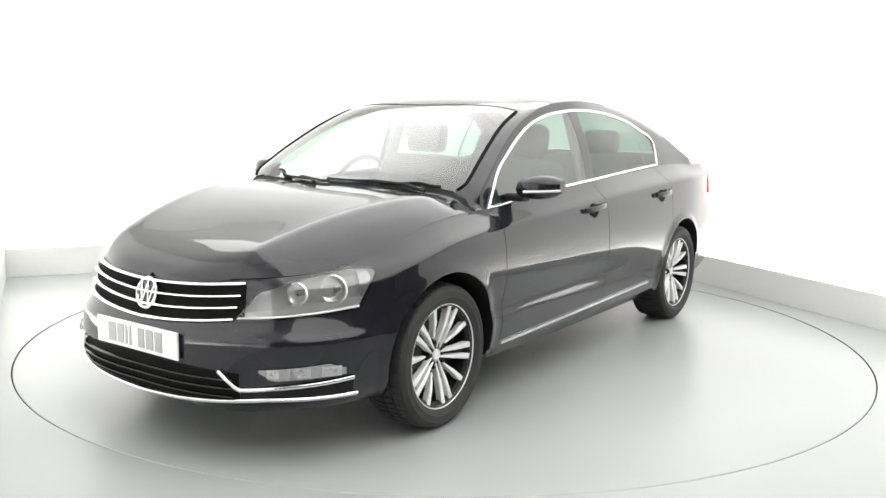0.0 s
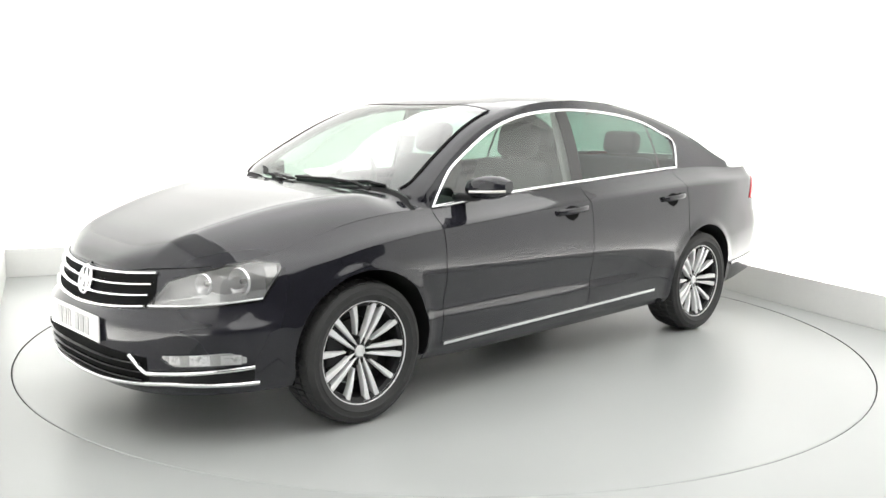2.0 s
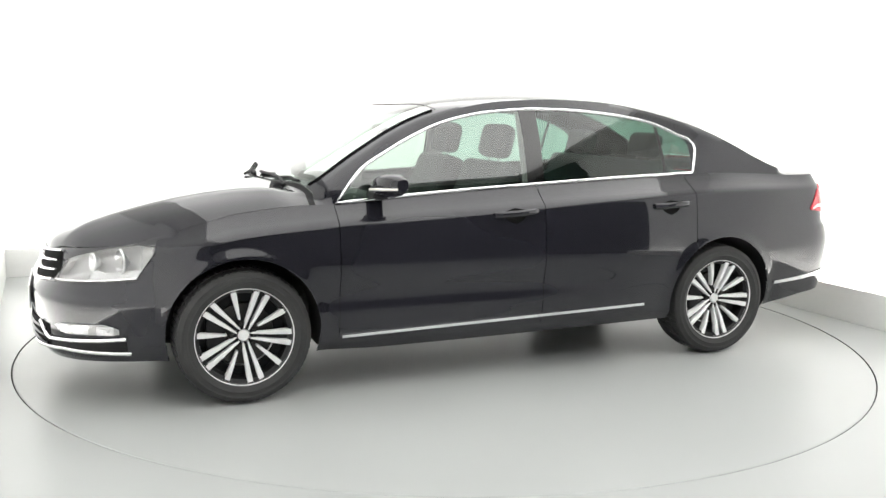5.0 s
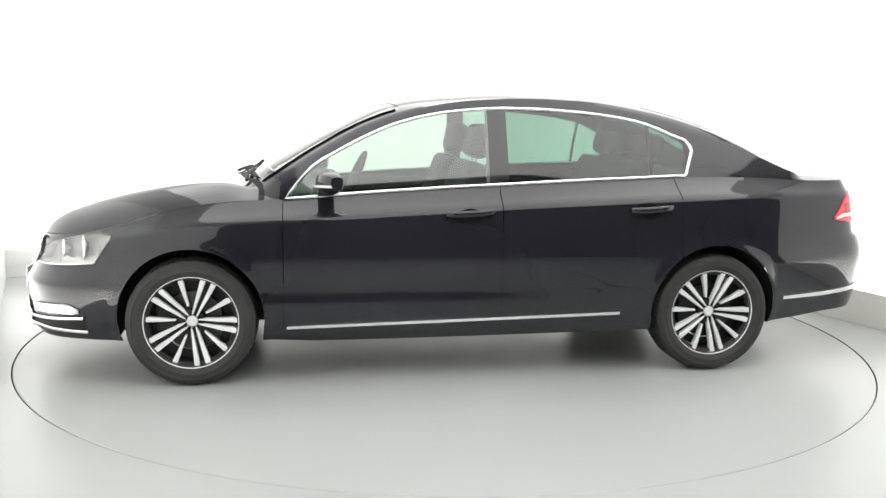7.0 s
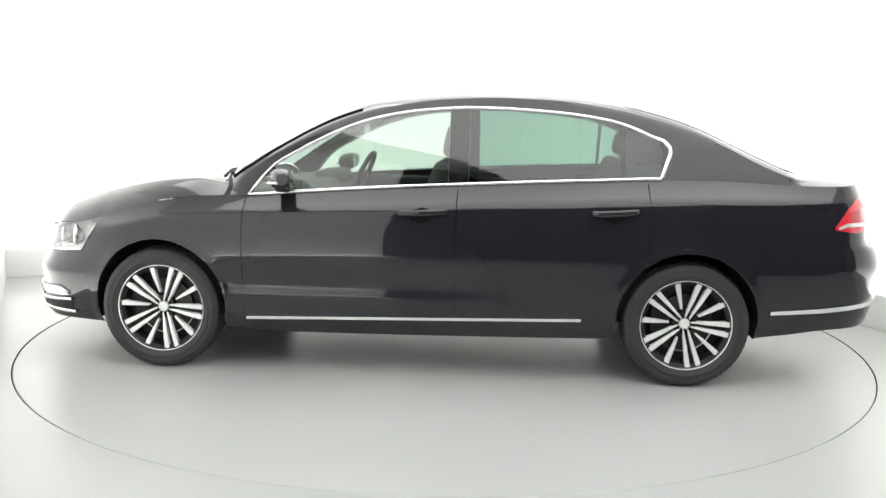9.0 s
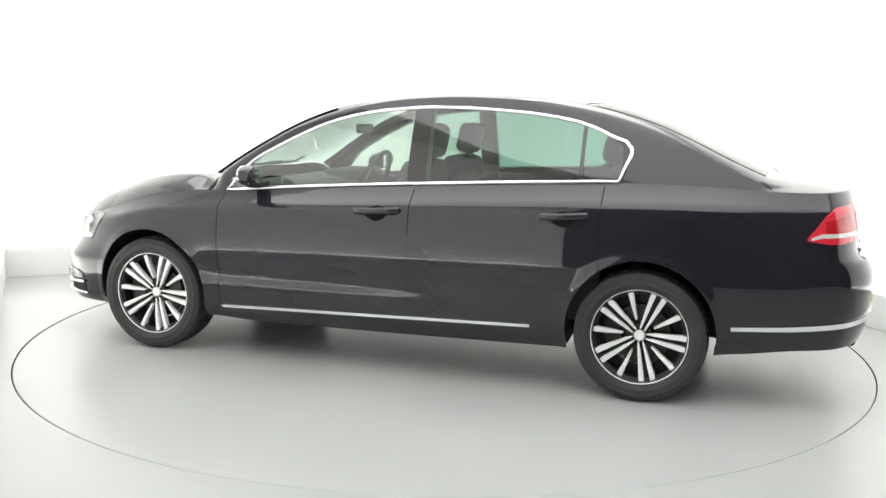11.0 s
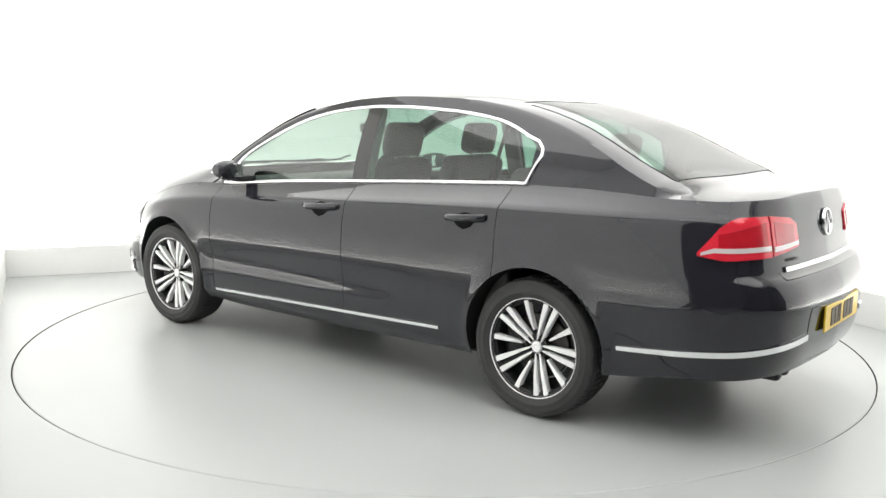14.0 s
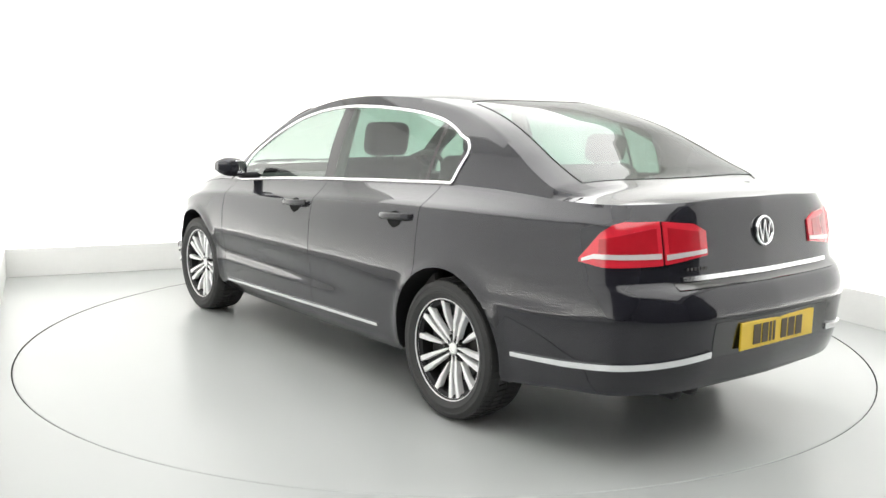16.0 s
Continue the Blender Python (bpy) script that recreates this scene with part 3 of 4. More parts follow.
def gh(x, z, off=0.0):
    """Point on the side of the greenhouse."""
    i = np.interp(-x, -TOP[:, 0], np.arange(NC))
    b = TOP[int(i)] * (1 - i % 1) + TOP[min(int(i) + 1, NC - 1)] * (i % 1)
    dz = max(z - b[2], 0)
    return (x, b[1] - float(lean(dz, x)) + off, z)


def side_outline():
    low = [(x, float(ZTOP(sx(x))) + 0.004) for x in np.linspace(0.90, -1.212, 40)]
    rear = [(-1.222, 1.055), (-1.245, 1.12), (-1.265, 1.17), (-1.262, 1.200), (-1.232, 1.232)]
    up_ = [(x, float(ZE(x)) + 0.004) for x in np.linspace(-1.16, 0.87, 60)]
    return low + rear + up_


for sgn in (1, -1):
    pts = [Vector(gh(x, z, 0.004)) for x, z in side_outline()]
    vs, fs = sweep(pts, 0.017, 0.014, 8, True)
    if sgn < 0:
        vs, fs = flip(vs, fs)
    mesh_ob("window_trim", vs, fs, CHROME, car, "bright chrome strip round the side windows")


def strip(sa, sb, zlo, zhi, off, n=24, m=4, thick=0.006):
    """Plate that follows the lower body between two heights."""
    ss = np.linspace(sa, sb, n + 1)
    vs, fs = [], []
    for o in (off, off - thick):
        for i, s in enumerate(ss):
            t = i / n
            a, b = zlo(t), zhi(t)
            for j in range(m + 1):
                vs.append(body(s, a + (b - a) * j / m, o))
    w = m + 1
    N = (n + 1) * w
    for i in range(n):
        for j in range(m):
            a = i * w + j
            fs += [(a, a + w, a + w + 1, a + 1), (N + a, N + a + 1, N + a + w + 1, N + a + w)]
        for j, o in ((0, 1), (m, 0)):
            a, b = i * w + j, (i + 1) * w + j
            q = (a, N + a, N + b, b)
            fs.append(q if o else tuple(reversed(q)))
    for i, o in ((0, 0), (n, 1)):
        for j in range(m):
            a, b = i * w + j, i * w + j + 1
            q = (a, N + a, N + b, b)
            fs.append(q if o else tuple(reversed(q)))
    return vs, fs


def pair(name, vs, fs, mat, parent_key, label="", smooth=True):
    a = mesh_ob(name, vs, fs, mat, P_.get(parent_key, car) if parent_key else car, label, smooth)
    b = mesh_ob(name, *flip(vs, fs), mat, P_.get(parent_key + "_r", P_.get(parent_key, car)) if parent_key else car, label, smooth)
    return a, b


# ---- wheels ----
def wheel_meshes():
    tyre = lathe([(0.222, -0.100), (0.245, -0.112), (0.285, -0.113), (0.305, -0.103), (0.310, -0.088), (0.312, -0.05), (0.312, 0.05),
                  (0.310, 0.088), (0.305, 0.103), (0.288, 0.1125), (0.286, 0.115), (0.280, 0.1155), (0.278, 0.1135), (0.262, 0.1135), (0.260, 0.1155), (0.256, 0.1155), (0.254, 0.113), (0.240, 0.108), (0.226, 0.097), (0.220, 0.088)], 72)
    barrel = lathe([(0.222, -0.10), (0.205, -0.09), (0.200, 0.0), (0.205, 0.075), (0.219, 0.088)], 64)
    lip = lathe([(0.223, 0.080), (0.2245, 0.094), (0.2265, 0.100), (0.2295, 0.100), (0.231, 0.094), (0.227, 0.090)], 72)
    return tyre, barrel, lip


def tread_blocks(n=64):
    """Shoulder and centre blocks of the tread, set round the tyre."""
    vs, fs = [], []
    for i in range(n):
        for y0, y1, r, sk in ((-0.098, -0.056, 0.316, 0.5), (-0.050, -0.004, 0.3195, -0.3), (0.004, 0.050, 0.3195, 0.3), (0.056, 0.098, 0.316, -0.5)):
            k = len(vs)
            for y, f_ in ((y0, 0.0), (y1, sk)):
                rr = r - (0.006 if abs(y) > 0.09 else 0.0)
                for q in (0.08, 0.80):
                    a = 2 * math.pi * (i + q + f_ * 0.4) / n
                    for h in (0.0, -0.012):
                        vs.append(((rr + h) * math.cos(a), y, (rr + h) * math.sin(a)))
            fs += [(k, k + 2, k + 6, k + 4), (k, k + 1, k + 3, k + 2), (k + 4, k + 6, k + 7, k + 5), (k, k + 4, k + 5, k + 1), (k + 2, k + 3, k + 7, k + 6)]
    return vs, fs


def spoke(r0, r1, w0, w1, y0, y1, ang, shift0=0.0, shift1=0.0, depth=0.03):
    """Tapered bar from radius r0 to r1 with a chamfered face."""
    vs, fs = [], []
    for r, w, y, sh in ((r0, w0, y0, shift0), ((r0 + r1) / 2, (w0 + w1) / 2, (y0 + y1) / 2 + 0.006, (shift0 + shift1) / 2), (r1, w1, y1, shift1)):
        for dw, dy in ((-w / 2, -depth), (-w / 2, -0.004), (-w / 2 + 0.003, 0), (w / 2 - 0.003, 0), (w / 2, -0.004), (w / 2, -depth)):
            px, pz = r, sh + dw
            vs.append((px * math.cos(ang) - pz * math.sin(ang), y + dy, px * math.sin(ang) + pz * math.cos(ang)))
    for a in (0, 6):
        for k in range(6):
            l = (k + 1) % 6
            fs.append((a + k, a + l, a + 6 + l, a + 6 + k))
    fs += [(5, 4, 3, 2, 1, 0), (12, 13, 14, 15, 16, 17)]
    return vs, fs


TYRE, BARREL, LIP = wheel_meshes()


def build_wheel():
    w = new("wheel")
    w.parent = car
    tagged(w, "dark alloy wheel with bright machined twin spokes")
    mesh_ob("tyre", *TYRE, RUBBER, w, "black low-profile rubber tyre")
    tagged(mesh_ob("tread", *tread_blocks(), RUBBER, w, "moulded tread blocks", smooth=False), kind="stuff")
    mesh_ob("rim", *BARREL, POCKET, w, "dark wheel barrel")
    mesh_ob("rim_lip", *LIP, ALLOY, w, "bright machined rim lip")
    v, f = lathe([(0.0, 0.02), (0.145, 0.02), (0.148, 0.012), (0.148, 0.0)], 48)
    mesh_ob("brake_disc", v, f, DISC, w, "steel brake disc", smooth=False)
    v, f = lathe([(0.20, 0.012), (0.155, 0.012)], 48)
    mesh_ob("back_plate", v, f, POCKET, w)
    part("brake_caliper", box((0.09, 0.05, 0.15), (0.125, 0.02, 0.02), 0.012), POCKET, w)
    base = radians(-31)
    for k in range(5):
        a = base + k * 2 * math.pi / 5
        for sg in (-1, 1):
            v, f = spoke(0.030, 0.226, 0.009, 0.029, 0.060, 0.088, a, sg * 0.0112, sg * 0.0280)
            mesh_ob("spoke", v, f, ALLOY, w, smooth=False)
        v, f = spoke(0.045, 0.224, 0.018, 0.016, 0.040, 0.066, a, 0, 0)
        mesh_ob("spoke_web", v, f, POCKET, w, smooth=False)
        v, f = spoke(0.078, 0.226, 0.010, 0.029, 0.060, 0.086, a + math.pi / 5)
        mesh_ob("spoke", v, f, ALLOY, w, smooth=False)
    v, f = lathe([(0.0, 0.060), (0.012, 0.060), (0.014, 0.063), (0.022, 0.063), (0.026, 0.060), (0.028, 0.05)], 32)
    mesh_ob("hub_cap", v, f, ALLOY, w, "silver hub cap with plain badge")
    v, f = lathe([(0.031, 0.060), (0.060, 0.054), (0.066, 0.03)], 32)
    mesh_ob("hub", v, f, POCKET, w)
    for k in range(5):
        a = base + (k + 0.5) * 2 * math.pi / 5
        bm = bmesh.new()
        bmesh.ops.create_cone(bm, cap_ends=True, segments=6, radius1=0.009, radius2=0.007, depth=0.02, matrix=Matrix.Translation((0.056 * math.cos(a), 0.056, 0.056 * math.sin(a))) @ Matrix.Rotation(-math.pi / 2, 4, "X"))
        part("wheel_bolt", bm, DISC, w)
    return w


wheel = build_wheel()
wheel.matrix_basis = pose(AXLE, 0.762, 0.318)
for m in (pose(-AXLE, 0.762, 0.318, 0, 0, 0), pose(AXLE, -0.762, 0.318, 0, 0, 180), pose(-AXLE, -0.762, 0.318, 0, 0, 180)):
    copy_thing(wheel, m)

# arch liners and underbody
for ax in (AXLE, -AXLE):
    for sg in (1, -1):
        vs, fs = [], []
        n = 28
        for i in range(n + 1):
            a = radians(-14 + 208 * i / n)
            x, z = ax + ARCH_R * math.cos(a), ARCH_Z + ARCH_R * math.sin(a)
            e = body(float(sx(x)), max(z, 0.24), -0.003)[1]
            for y in (e, e - 0.012, 0.45):
                rr = ARCH_R if y == e else ARCH_R + (0.001 if y > 0.5 else 0.01)
                vs.append((ax + rr * math.cos(a), sg * y, ARCH_Z + rr * math.sin(a)))
        for i in range(n):
            for k in range(2):
                q = (3 * i + k, 3 * i + k + 1, 3 * i + 3 + k + 1, 3 * i + 3 + k)
                fs.append(q if sg > 0 else tuple(reversed(q)))
        c = len(vs)
        vs.append((ax, sg * 0.45, ARCH_Z))
        for i in range(n):
            fs.append((3 * i + 2, c, 3 * i + 5))
        mesh_ob("arch_liner", vs, fs, TRIM, car, "black plastic wheel arch liner")
part("underbody", box((1.95, 1.5, 0.06), (0, 0, 0.235), 0.02), TRIM, car, "black underbody")
part("underbody", box((0.75, 0.84, 0.10), (AXLE + 0.02, 0, 0.27), 0.02), TRIM, car, "black engine undertray")
part("underbody", box((0.85, 0.84, 0.12), (-AXLE - 0.1, 0, 0.30), 0.02), TRIM, car, "black rear underbody")
part("underbody", box((0.42, 1.0, 0.03), (1.83, 0, 0.240), 0.012), TRIM, car, "black engine undertray")
part("underbody", box((0.42, 1.1, 0.03), (-2.0, 0, 0.345), 0.012), TRIM, car, "black rear underbody")

# ---- front ----
GZB, GZT = lin((0, 0.533), (0.6, 0.540), (1, 0.570)), lin((0, 0.672), (0.6, 0.680), (1, 0.702))
g_v, g_f = strip(0, float(sf(0.505)), GZB, GZT, 0.003, 24, 4)
grille = mesh_ob("grille", *both(g_v, g_f), MATT, car, "black radiator grille with four chrome slats")
for k in range(4):
    t0 = k / 3
    zc0, zc1 = 0.533 + (0.672 - 0.533) * t0, 0.568 + (0.700 - 0.568) * t0
    y1 = 0.468 + 0.036 * t0
    ss = np.linspace(0, float(sf(y1)), 26)
    up_pts = [body(s, zc0 + (zc1 - zc0) * (s / ss[-1]) ** 1.5, 0.012) for s in ss]
    pts = [(p[0], -p[1], p[2]) for p in reversed(up_pts[1:])] + [tuple(p) for p in up_pts]
    mesh_ob("slat", *sweep(pts, 0.013, 0.022, 8, up=(1, 0, 0)), CHROME, grille, "chrome slat")


def badge(name, x, z, r, nx, parent, tilt=0.0):
    v, f = lathe([(r, 0.0), (r, 0.007), (r * 0.94, 0.011), (r * 0.86, 0.011), (r * 0.80, 0.006), (r * 0.80, 0.0)], 40)
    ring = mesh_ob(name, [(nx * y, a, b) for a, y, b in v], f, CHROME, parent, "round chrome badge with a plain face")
    ring.location, ring.rotation_euler = (x, 0, z), (0, tilt, 0)
    v, f = lathe([(0.0, 0.004), (r * 0.80, 0.004)], 40)
    mesh_ob("badge_face", [(nx * y, a, b) for a, y, b in v], f, GLOSS_BLACK, ring)
    # plain slanting bars
    for k, d in ((-0.48, 1), (-0.16, -1), (0.16, 1), (0.48, -1)):
        h = 0.74 * r * math.sqrt(1 - (k / 0.8) ** 2)
        p = [(nx * 0.006, k * r - d * 0.15 * r, h), (nx * 0.006, k * r + d * 0.15 * r, -h)]
        mesh_ob("badge_bar", *sweep(p, r * 0.13, 0.008, 6, up=(1, 0, 0)), CHROME, ring)


badge("badge", float(body(0, 0.615)[0]) + 0.012, 0.618, 0.066, 1, grille, -0.25)
# front plate: white with plain dark bars
def plate(name, x, z, mat, nx, tilt, widths, ink):
    ob = part(name, box((0.009, 0.52, 0.111), (0, 0, 0), 0.003), mat, car, "number plate with plain dark bars")
    ob.location, ob.rotation_euler = (x, 0, z), (0, tilt, 0)
    y = -sum(abs(w) + 0.011 for w in widths) / 2
    for w in widths:
        if w > 0:
            part("plate_bar", box((0.003, w, 0.079), (nx * 0.0055, nx * (y + w / 2), 0)), ink, ob)
        y += abs(w) + 0.011
    return ob


BARS = (0.05, 0.04, 0.014, 0.014, -0.022, 0.04, 0.045, 0.045)
PLATE_GREY = material("pale_plate_ink", (0.33, 0.33, 0.33), 0.4)
plate("number_plate", float(body(0, 0.45)[0]) + 0.004, 0.448, PLATE_W, 1, 0.0, BARS, PLATE_GREY)
# headlights
_rnd = random.Random(5)


def facets(sa, sb, z0, z1, slant, n, m):
    """Small separate tilted mirror plates over a patch of the body."""
    vs, fs = [], []
    for i in range(n):
        for j in range(m):
            k = len(vs)
            for a, c in ((0, 0), (1, 0), (1, 1), (0, 1)):
                u, w = (i + a) / n, (j + c) / m
                dome = 0.006 * (abs(2 * u - 1) ** 2 + abs(2 * w - 1) ** 2)
                vs.append(tuple(body(sa + (sb - sa) * u + slant * (w - 0.5) * 4, z0 + (z1 - z0) * w, 0.004 + dome * 0.3 + _rnd.uniform(0, 0.0035))))
            fs.append((k, k + 1, k + 2, k + 3))
    return vs, fs


HL_DEEP = 0.055


def lamp_walls():
    """Side walls of the headlight housing, from its rim down to the back."""
    loop = [(t, hlo(t)) for t in np.linspace(0, 1, 40)] + [(t, hhi(t)) for t in np.linspace(1, 0, 40)]
    vs, fs = [], []
    for t, z in loop:
        s = hs0 + (hs1 - hs0) * t
        vs += [tuple(body(s, z, 0.002)), tuple(body(s, z, -HL_DEEP))]
    n = len(loop)
    for i in range(n):
        j = (i + 1) % n
        fs.append((2 * i, 2 * j, 2 * j + 1, 2 * i + 1))
    return vs, fs


def bowl(s, z, r, deep, back):
    """Round dished reflector that looks forwards and a little outwards."""
    p = Vector(body(s, z, -back))
    aim = Vector((1.0, 0.28, 0.02)).normalized()
    m = Matrix.Translation(p) @ aim.to_track_quat("Y", "Z").to_matrix().to_4x4()
    dish, fc = lathe([(0.010, 0.004)] + [(r * k / 7, deep * (k / 7) ** 2) for k in range(2, 8)] + [(r + 0.004, deep + 0.002), (r + 0.007, deep - 0.006)], 28)
    cap, fcap = lathe([(0.0, deep * 0.75), (0.007, deep * 0.72), (0.011, deep * 0.62), (0.012, 0.0)], 16)
    return [tuple(m @ Vector(a)) for a in dish], fc, [tuple(m @ Vector(a)) for a in cap], fcap


for sg in (1, -1):
    f = (lambda v, q: (v, q)) if sg > 0 else flip
    L_ = hs1 - hs0
    hl = mesh_ob("headlight", *f(*strip(hs0, hs1, hlo, hhi, -HL_DEEP + 0.006, 36, 6, 0.01)), BEZEL, car, "swept-back clear headlight with twin round reflectors")
    mesh_ob("housing", *f(*lamp_walls()), BEZEL, hl, "grey lamp housing")
    for t, z, r in ((0.47, 0.658, 0.038), (0.76, 0.668, 0.052)):
        dv, df, cv, cf = bowl(hs0 + L_ * t, z, r, 0.042, 0.050)
        mesh_ob("reflector", *f(dv, df), REFLECTOR, hl, "bright dished reflector")
        mesh_ob("bulb", *f(cv, cf), CLEAR_GREY, hl, "bulb cap in the reflector")
    # pale lower ledge with the running lamp slot, sweeping up between the bowls
    mesh_ob("lamp_strip", *f(*strip(hs0 + 0.012, hs0 + L_ * 0.90, lambda t: hlo(0.03 + 0.87 * t) + 0.001, lin((0, 0.582), (0.3, 0.604), (0.52, 0.632), (0.62, 0.618), (1, 0.640)), -0.014, 30, 3, 0.008)), PALE_BAR, hl, "pale lower lamp ledge")
    rim_pts = [tuple(body(hs0 + L_ * t, hlo(t) + 0.006, 0.004)) for t in np.linspace(0.01, 0.86, 30)]
    mesh_ob("lamp_edge", *f(*sweep(rim_pts, 0.008, 0.008, 6)), PALE_BAR, hl, "bright lower lamp edge")
    mesh_ob("running_lamp", *f(*strip(hs0 + L_ * 0.10, hs0 + L_ * 0.42, lin((0, 0.577), (1, 0.586)), lin((0, 0.588), (1, 0.606)), -0.009, 10, 2)), BEZEL, hl, "grey running lamp slot")
    mesh_ob("brow", *f(*strip(hs0 + L_ * 0.12, hs0 + L_ * 0.97, lambda t: hhi(0.12 + 0.85 * t) - 0.016, lambda t: hhi(0.12 + 0.85 * t) - 0.002, -0.016, 30, 2, 0.008)), PALE_BAR, hl, "pale upper lamp edge")
    mesh_ob("side_indicator", *f(*strip(hs0 + L_ * 0.89, hs0 + L_ * 0.975, lin((0, 0.640), (1, 0.705)), lin((0, 0.730), (1, 0.734)), -0.010, 10, 3)), CLEAR_GREY, hl, "pale side indicator")
    mesh_ob("lamp_seal", *f(*strip(hs0, hs1, lambda t: hhi(t) - 0.002, lambda t: hhi(t) + 0.005, 0.003, 60, 1, 0.012)), GLOSS_BLACK, hl, "dark gap above the lamp")
    mesh_ob("lamp_seal", *f(*strip(hs0, hs1, lambda t: hlo(t) - 0.006, lambda t: hlo(t) + 0.002, 0.003, 60, 1, 0.012)), GLOSS_BLACK, hl, "dark gap below the lamp")
    mesh_ob("lens", *f(*strip(hs0, hs1, hlo, hhi, 0.004, 36, 6, 0.003)), LENS, hl, "clear plastic lens")
    # fog lamp and trims
    fs0, fs1 = float(sf(0.57)), float(sx(1.90))
    fog = mesh_ob("fog_light", *f(*strip(fs0, fs1, lin((0, 0.375), (0.15, 0.342), (1, 0.356)), lin((0, 0.382), (0.8, 0.400), (1, 0.378)), 0.006, 16, 3)), BEZEL, car, "clear fog lamp in the bumper")
    for t, w_ in ((0.16, 0.022), (0.46, 0.040), (0.82, 0.040)):
        s = fs0 + (fs1 - fs0) * t
        mesh_ob("reflector", *f(*facets(s - w_, s + w_, 0.352, 0.392 - 0.006 * (t < 0.2), 0, 5, 3)), REFLECTOR, fog, smooth=False)
    mesh_ob("lens", *f(*strip(fs0, fs1, lin((0, 0.375), (0.15, 0.342), (1, 0.356)), lin((0, 0.382), (0.8, 0.400), (1, 0.378)), 0.018, 16, 3, 0.003)), LENS, fog)
    ss = list(np.linspace(float(sf(0.425)), float(sf(0.49)), 6)) + list(np.linspace(float(sf(0.505)), float(sx(1.87)), 16))
    zz = list(np.linspace(0.372, 0.309, 6)) + [0.303 + 0.034 * k / 15 for k in range(16)]
    mesh_ob("bumper_trim", *f(*sweep([tuple(body(s, z, 0.010)) for s, z in zip(ss, zz)], 0.016, 0.014, 8)), CHROME, car, "chrome trim under the fog lamp")
lower = mesh_ob("lower_grille", *both(*strip(0, float(sf(0.50)), lin((0, 0.235), (1, 0.262)), lin((0, 0.386), (1, 0.366)), 0.004, 20, 4)), MATT, car, "black lower air intake with bars")
pair("lower_grille", *strip(float(sf(0.505)), float(sx(1.87)), lin((0, 0.262), (1, 0.276)), lin((0, 0.296), (1, 0.330)), 0.003, 16, 2), TRIM, "", "black lower air intake edge")
for z in (0.272, 0.306, 0.340):
    pts = [tuple(body(s, z, 0.008)) for s in np.linspace(0, float(sf(0.48)), 16)]
    mesh_ob("intake_bar", *sweep([(p[0], -p[1], p[2]) for p in reversed(pts[1:])] + pts, 0.012, 0.014, 6, up=(1, 0, 0)), GLOSS_BLACK, lower)
pts = [tuple(body(s, 0.222 + 0.046 * min(s / 0.62, 1) ** 1.3, 0.010)) for s in np.linspace(0, float(sx(1.853)), 40)]
mesh_ob("bumper_trim", *sweep([(p[0], -p[1], p[2]) for p in reversed(pts[1:])] + pts, 0.016, 0.016, 8, up=(0, 0, 1)), CHROME, car, "long chrome strip along the lower front bumper")

# ---- sides ----
pair("sill_trim", *strip(float(sx(0.895)), float(sx(-0.83)), lin((0, 0.277), (1, 0.322)), lin((0, 0.292), (1, 0.337)), 0.008, 40, 2, 0.010), CHROME, "", "chrome strip along the bottom of the doors")
for (xa, xb, z, key) in ((0.10, -0.14, 0.852, "front_door"), (-0.87, -1.09, 0.872, "rear_door")):
    xm = (xa + xb) / 2
    pts = []
    for k in range(13):
        t = k / 12
        x = xa + (xb - xa) * t
        o = 0.010 + 0.030 * math.sin(math.pi * min(max(t, 0.0), 1.0)) ** 0.5
        pts.append(tuple(body(float(sx(x)), z + 0.014 * t, o)))
    vs, fs = sweep(pts, 0.032, 0.018, 10)
    pair("door_handle", vs, fs, PAINT, key, "black pull handle")
    # flat matt black plate paints the shade of the scoop; no hollow is modelled
    pair("handle_recess", *strip(float(sx(xm + 0.075)), float(sx(xm - 0.065)), lin((0, z - 0.004), (0.2, z - 0.034), (0.5, z - 0.050), (0.8, z - 0.034), (1, z + 0.004)), lin((0, z + 0.010), (0.5, z + 0.030), (1, z + 0.018)), 0.002, 12, 3, 0.004), MATT, key, "dark handle recess")


# black strips added behind the open door gaps to keep light from leaking through
for xg, key in ((0.91, "front_door"), (-0.19, "rear_door"), (-1.152, "rear_door")):
    zt_ = float(ZTOP(sx(xg))) - 0.02
    pair("door_seal", *strip(float(sx(xg + 0.03)), float(sx(xg - 0.03)), lin((0, 0.30 if xg > -1 else 0.66), (1, 0.30 if xg > -1 else 0.66)), lin((0, zt_), (1, zt_)), -0.014, 2, 20, 0.006), MATT, key, "black rubber door seal")


